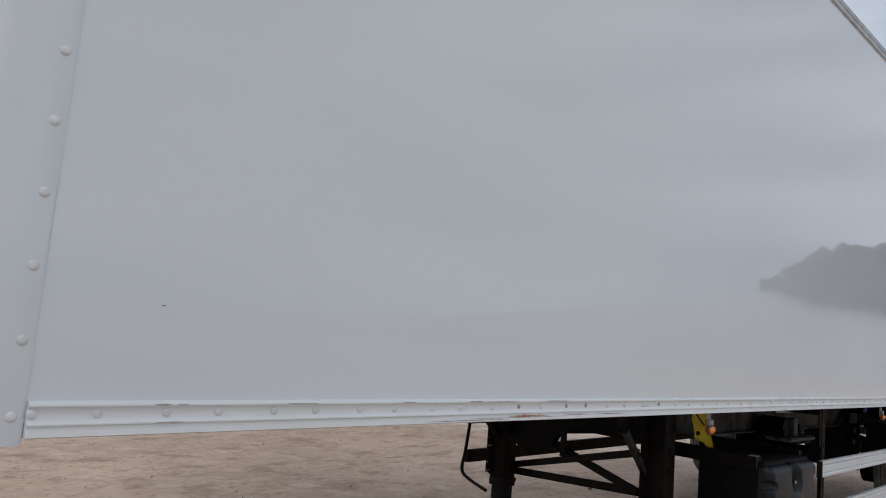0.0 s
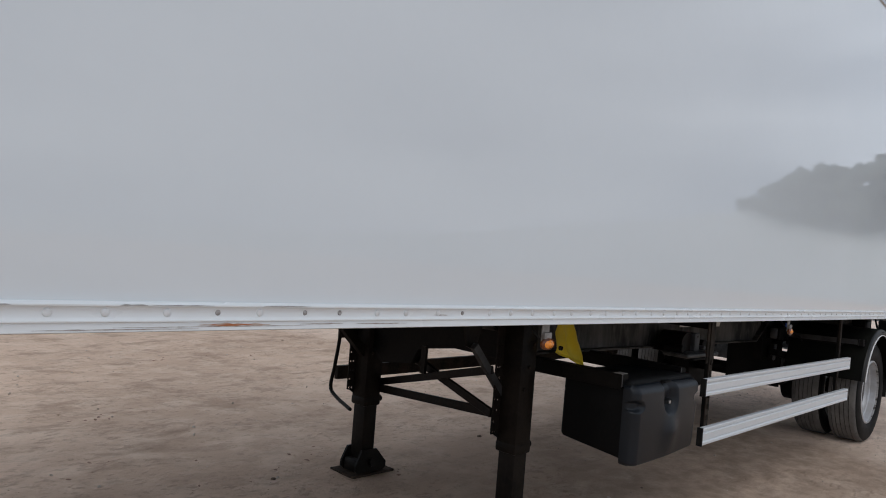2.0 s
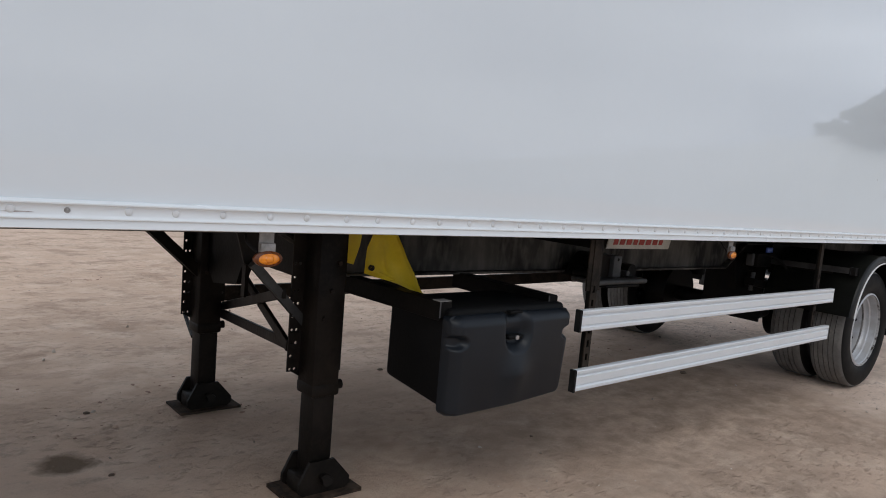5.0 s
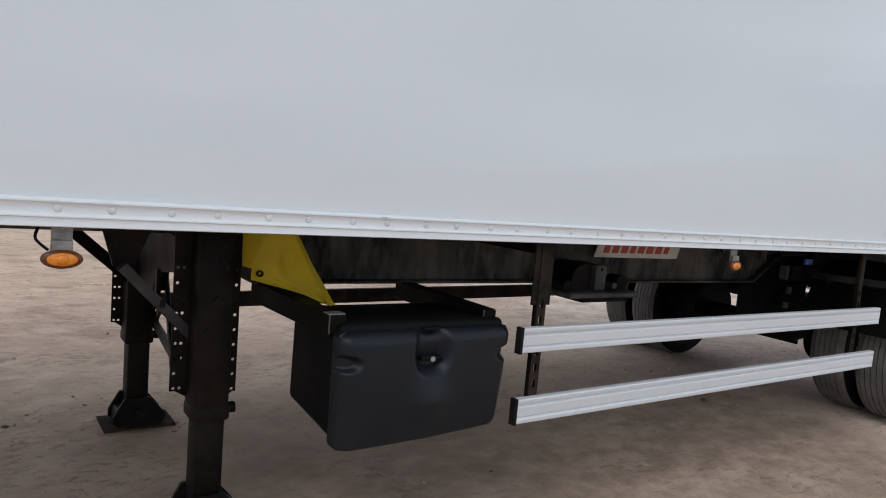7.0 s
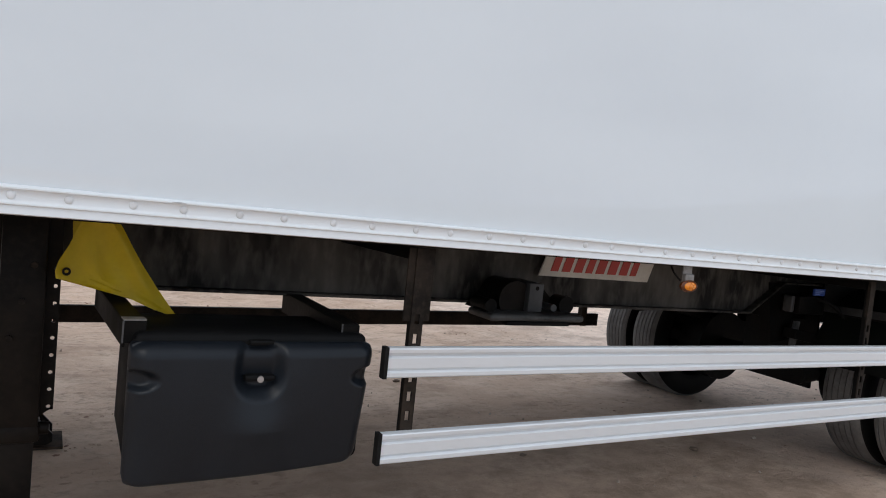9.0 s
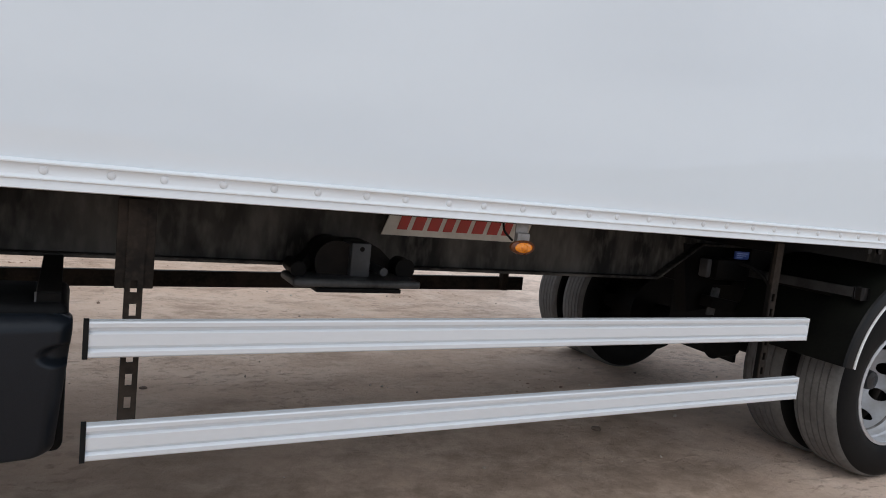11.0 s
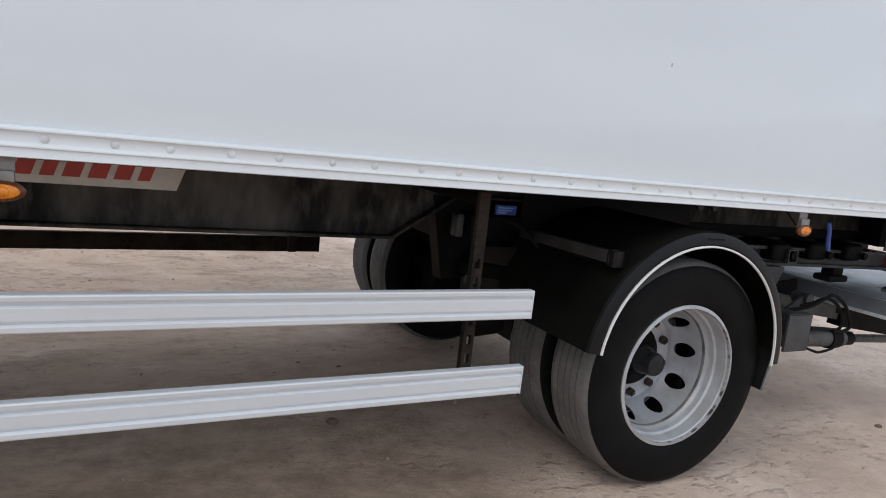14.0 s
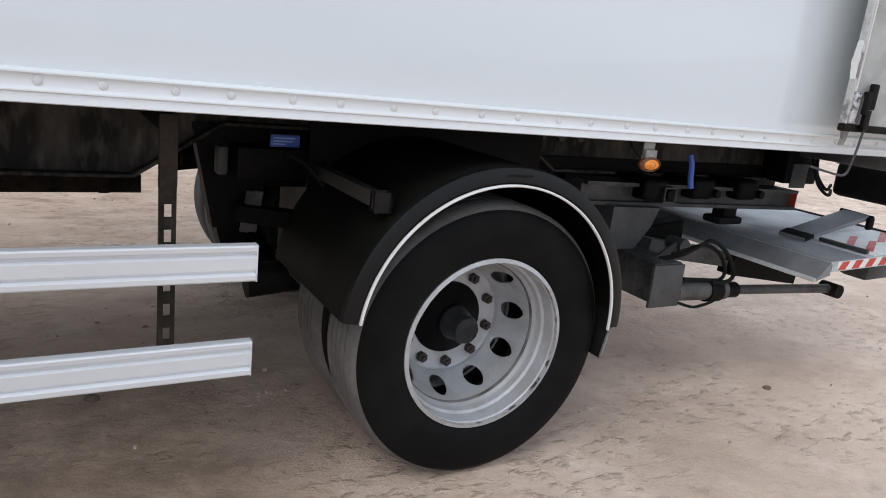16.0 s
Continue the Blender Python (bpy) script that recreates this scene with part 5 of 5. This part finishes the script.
part("flap_tip", plate([(11.374, PZ + 0.003), (11.435, PZ + 0.015), (11.435, PZ + 0.0345), (11.374, PZ + 0.020)], "y", 2.194, 2.344), M_RUBBER, platform, smooth=25)
part("back_edge", box(PX1, PX1 + 0.010, PY0, PY1, PZ - 0.05, PZ + 0.010, 0.003), M_FRAME, platform, "dark back edge of the platform", smooth=25)
part("flap_stop", box(11.470, 11.494, 1.945, 2.190, PZ + 0.0032, PZ + 0.022, 0.004), M_FRAME, platform, smooth=25)
part("warning_panel", box(11.50, PX1 - 0.04, PY0 + 0.02, 2.29, PZ - 0.001, PZ + 0.002), M_WHITE, platform, smooth=0)
for k in range(3):
    for j in range(2):
        x, y = 11.53 + 0.28 * j, 2.087 - 0.10 * k + 0.01 * j
        if y > PY0 + 0.05 + 0.022:
            part("warning_stripe", plate([(x, y), (x + 0.24, y + 0.128), (x + 0.278, y + 0.110), (x + 0.042, y - 0.016)], "z", PZ + 0.002, PZ + 0.004), M_REDTAPE, platform, smooth=0)
part("edge_strip", box(PX0 + 0.05, PX1, PY0 - 0.0006, PY0 + 0.003, PZ - 0.040, PZ - 0.001), M_WHITE, platform, smooth=0)
for k in range(9):
    x = PX0 + 0.055 + 0.10 * k
    part("edge_tape", plate([(x, PZ - 0.039), (x + 0.05, PZ - 0.039), (x + 0.075, PZ - 0.002), (x + 0.025, PZ - 0.002)], "y", PY0 - 0.003, PY0 - 0.0008), M_REDTAPE, platform, smooth=0)
part("platform_foot", box(11.545, 11.80, 1.955, 2.10, 0.590, PZ - 0.056, 0.02), M_LIFTDARK, platform)
for ob in (platform, *platform.children):
    for v in ob.data.vertices:
        v.co.z += 0.04 * max(0.0, v.co.x - 11.15)
part("platform_beam", box(11.12, 11.20, 2.42, 2.50, 0.590, PZ - 0.062, 0.004), M_BLACK, platform, smooth=25)
part("rubber_stop", box(11.075, 11.245, 2.47, 2.584, 0.762, 0.800, 0.012), M_RUBBER, lift, "black rubber stop block")
part("stop_plate", box(11.115, 11.205, 2.484, 2.563, 0.8005, 0.850, 0.004), M_BLACK, lift, smooth=25)

# rubber bumpers hung behind the rear sill
for ya in (2.0, 3.86):
    bumper = part("rear_bumper", box(11.95, 12.10, ya, ya + 0.50, 0.925, 1.118, 0.035, 3), M_RUBBER, trailer, "black rubber rear bumper")
    part("bumper_arm", box(11.77, 12.06, ya + 0.14, ya + 0.22, 1.125, 1.195, 0.004), M_BLACK, bumper, smooth=25)
    part("bumper_arm", box(12.00, 12.06, ya + 0.14, ya + 0.22, 1.10, 1.128, 0.004), M_BLACK, bumper, smooth=25)
    sill = part("bumper_sill", box(12.105, 12.145, ya + 0.05, ya + 0.60, 1.085, 1.165, 0.004), M_WHITE, bumper, "white ribbed strip above the bumper", smooth=25)
    for k in range(5):
        part("sill_rib", box(12.099, 12.1045, ya + 0.10 + 0.10 * k, ya + 0.112 + 0.10 * k, 1.09, 1.16), M_FRAME, sill, smooth=0)

# ---- rear door folded back along the side ----
M_DOORFRAME = mat("scuffed_white_edge", (0.60, 0.61, 0.61), 0.45, other=(0.20, 0.195, 0.19), mix=0.9, scale=16, fine=70, fine_mix=0.35, sharp=(0.5, 0.6))
M_LOCK = mat("scratched_lock_paint", (0.58, 0.59, 0.60), 0.45, other=(0.05, 0.045, 0.042), mix=0.9, scale=38, fine=120, fine_mix=0.4, sharp=(0.52, 0.58))
DX0, DX1, DY = 10.778, 11.68, 1.762
door = part("rear_door", box(DX0 + 0.012, DX1, DY + 0.004, DY + 0.024, 1.337, TOP - 0.1), M_DOOR, trailer, "open rear door with dirty grey lining, folded against the side", smooth=25)
part("door_frame", box(DX0, DX0 + 0.0115, DY - 0.004, DY + 0.024, 1.337, TOP - 0.06, 0.003), M_DOORFRAME, door, "scuffed white door edge")
rnd = random.Random(3)
flake = [(DY - 0.002 + 0.004 * rnd.random(), 1.50 + 0.014 * i) for i in range(11)] + [(DY + 0.026 + 0.006 * rnd.random() - 0.002 * abs(5 - i), 1.64 - 0.014 * i) for i in range(11)]
part("door_patch", plate(flake, "x", DX0 - 0.0035, DX0 - 0.0005), M_WHITE, door, "torn white paint flake", smooth=0)
part("door_frame", box(DX0 - 0.001, DX1, DY - 0.006, DY + 0.026, 1.308, 1.336, 0.005), M_LEG, door, "dark bottom door edge")
part("door_trim", box(DX0 + 0.014, DX0 + 0.021, DY - 0.006, DY + 0.0035, 1.457, TOP - 0.12, 0.002), M_WHITE, door, "bright narrow trim strip")
part("door_seal", box(DX0 + 0.0215, DX0 + 0.029, DY - 0.001, DY + 0.0035, 1.457, TOP - 0.12, 0.002), M_LIFTDARK, door, "dull grey door seal")
part("lock_plate", box(DX0 + 0.014, DX0 + 0.064, DY - 0.010, DY + 0.0035, 1.340, 1.455, 0.005), M_LOCK, door, "scratched lock plate", smooth=25)
part("lock_bar", bar((DX0 + 0.05, DY - 0.014, 1.345), (DX0 + 0.058, DY - 0.014, 1.445), 0.010, 0.012), M_FRAME, door, smooth=25)
part("door_holder", sweep([(10.885, DY - 0.02, 1.36), (10.876, DY - 0.02, 1.315), (10.864, DY - 0.02, 1.240), (10.850, DY - 0.02, 1.190), (10.846, DY - 0.015, 1.155), (10.834, DY - 0.01, 1.142), (10.81, DY + 0.0, 1.141), (10.73, DY + 0.02, 1.155), (10.665, DY + 0.02, 1.166)], 0.0047), M_LIFTDARK, door, "grey wire door holder")
part("holder_grip", box(10.832, 10.862, DY - 0.035, DY - 0.011, 1.375, 1.462, 0.006), M_RUBBER, door, "black rubber door grip", smooth=30)
part("holder_grip", box(10.864, 10.900, DY - 0.030, DY - 0.008, 1.395, 1.492, 0.006), M_RUBBER, door, smooth=30)
part("grip_stem", box(10.852, 10.886, DY - 0.030, DY - 0.011, 1.316, 1.394, 0.004), M_LEG, door, smooth=30)
part("door_hook", plate([(DX0 + 0.022, 1.3075), (DX0 + 0.058, 1.3075), (DX0 + 0.052, 1.28), (DX0 + 0.045, 1.256), (DX0 + 0.020, 1.254), (DX0 + 0.030, 1.28)], "y", DY + 0.01, DY + 0.022), M_BRACKET, door, "worn grey door hook", smooth=25)

# ---- yellow sheet hanging from the chassis behind the leg ----


def yellow_sheet():
    rows = [  # height, left, right
        (1.198, 4.762, 4.854), (1.157, 4.746, 4.881), (1.097, 4.723, 4.914), (1.047, 4.696, 4.944), (1.017, 4.688, 4.964), (0.992, 4.692, 4.981), (0.972, 4.760, 4.994), (0.952, 4.840, 5.009), (0.927, 4.920, 5.027), (0.897, 4.990, 5.049), (0.872, 5.055, 5.069)]
    bm = bmesh.new()
    n = 22
    grid = []
    for z, a, b in rows:
        row = []
        for i in range(n + 1):
            x = a + (b - a) * i / n
            y = 2.340 + 0.020 * math.sin(9 * (x - 4.7) + 6 * z) + 0.022 * abs(math.sin(26 * (x - 4.7) + 14 * (z - 1.0))) + 0.03 * noise.noise((x * 9, z * 8, 2.0)) - 0.05 * max(0, 1.0 - z)
            row.append(bm.verts.new((x, y, z)))
        grid.append(row)
    for p, q in zip(grid, grid[1:]):
        for i in range(n):
            bm.faces.new((p[i], p[i + 1], q[i + 1], q[i]))
    bmesh.ops.solidify(bm, geom=bm.faces[:], thickness=0.004)
    sheet = link("yellow_sheet", bm, M_YELLOW)
    tagged(sheet, "crumpled yellow plastic sheet hanging behind the landing leg", "plastic sheet")
    part("eyelet", lathe([(0.006, 2.325), (0.0125, 2.322), (0.0125, 2.335), (0.006, 2.338)], 4.72, 1.017, 20), M_LEG, sheet, "dark eyelet")
    bm = plate([(4.732, 1.211), (4.851, 1.211), (4.833, 1.077), (4.804, 0.990), (4.745, 1.005)], "y", 2.593, 2.597)
    part("sheet_fold", bm, M_YELLOW, sheet, smooth=0)


yellow_sheet()

# ---- single stones on the ground ----


def stone(x, y, r, seed):
    bm = bmesh.new()
    bmesh.ops.create_icosphere(bm, subdivisions=2, radius=1)
    z = ground_height(x, y)
    for v in bm.verts:
        k = 1 + 0.35 * noise.noise(v.co * 1.3 + Vector((seed, 0, 0)))
        v.co = Vector((x + v.co.x * r * 1.3 * k, y + v.co.y * r * k, z + r * 0.25 + v.co.z * r * 0.55 * k))
    tagged(link("stone", bm, M_CLOD), "small brown stone lying on the dirt", "stone", "stones on the dirt")


M_CLOD = mat("brown_clod", (0.20, 0.145, 0.105), 0.95, other=(0.09, 0.06, 0.045), mix=0.7, scale=30, fine=150, fine_mix=0.4, bump=0.4)
for i, (x, y, r) in enumerate(((8.265, 2.845, 0.024), (11.24, 2.12, 0.018), (7.09, 3.02, 0.016), (6.03, 2.47, 0.009), (3.44, 3.24, 0.013), (3.92, 3.05, 0.011), (4.03, 3.89, 0.014), (6.0, 3.92, 0.016), (7.03, 4.6, 0.02))):
    stone(x, y, r, i)
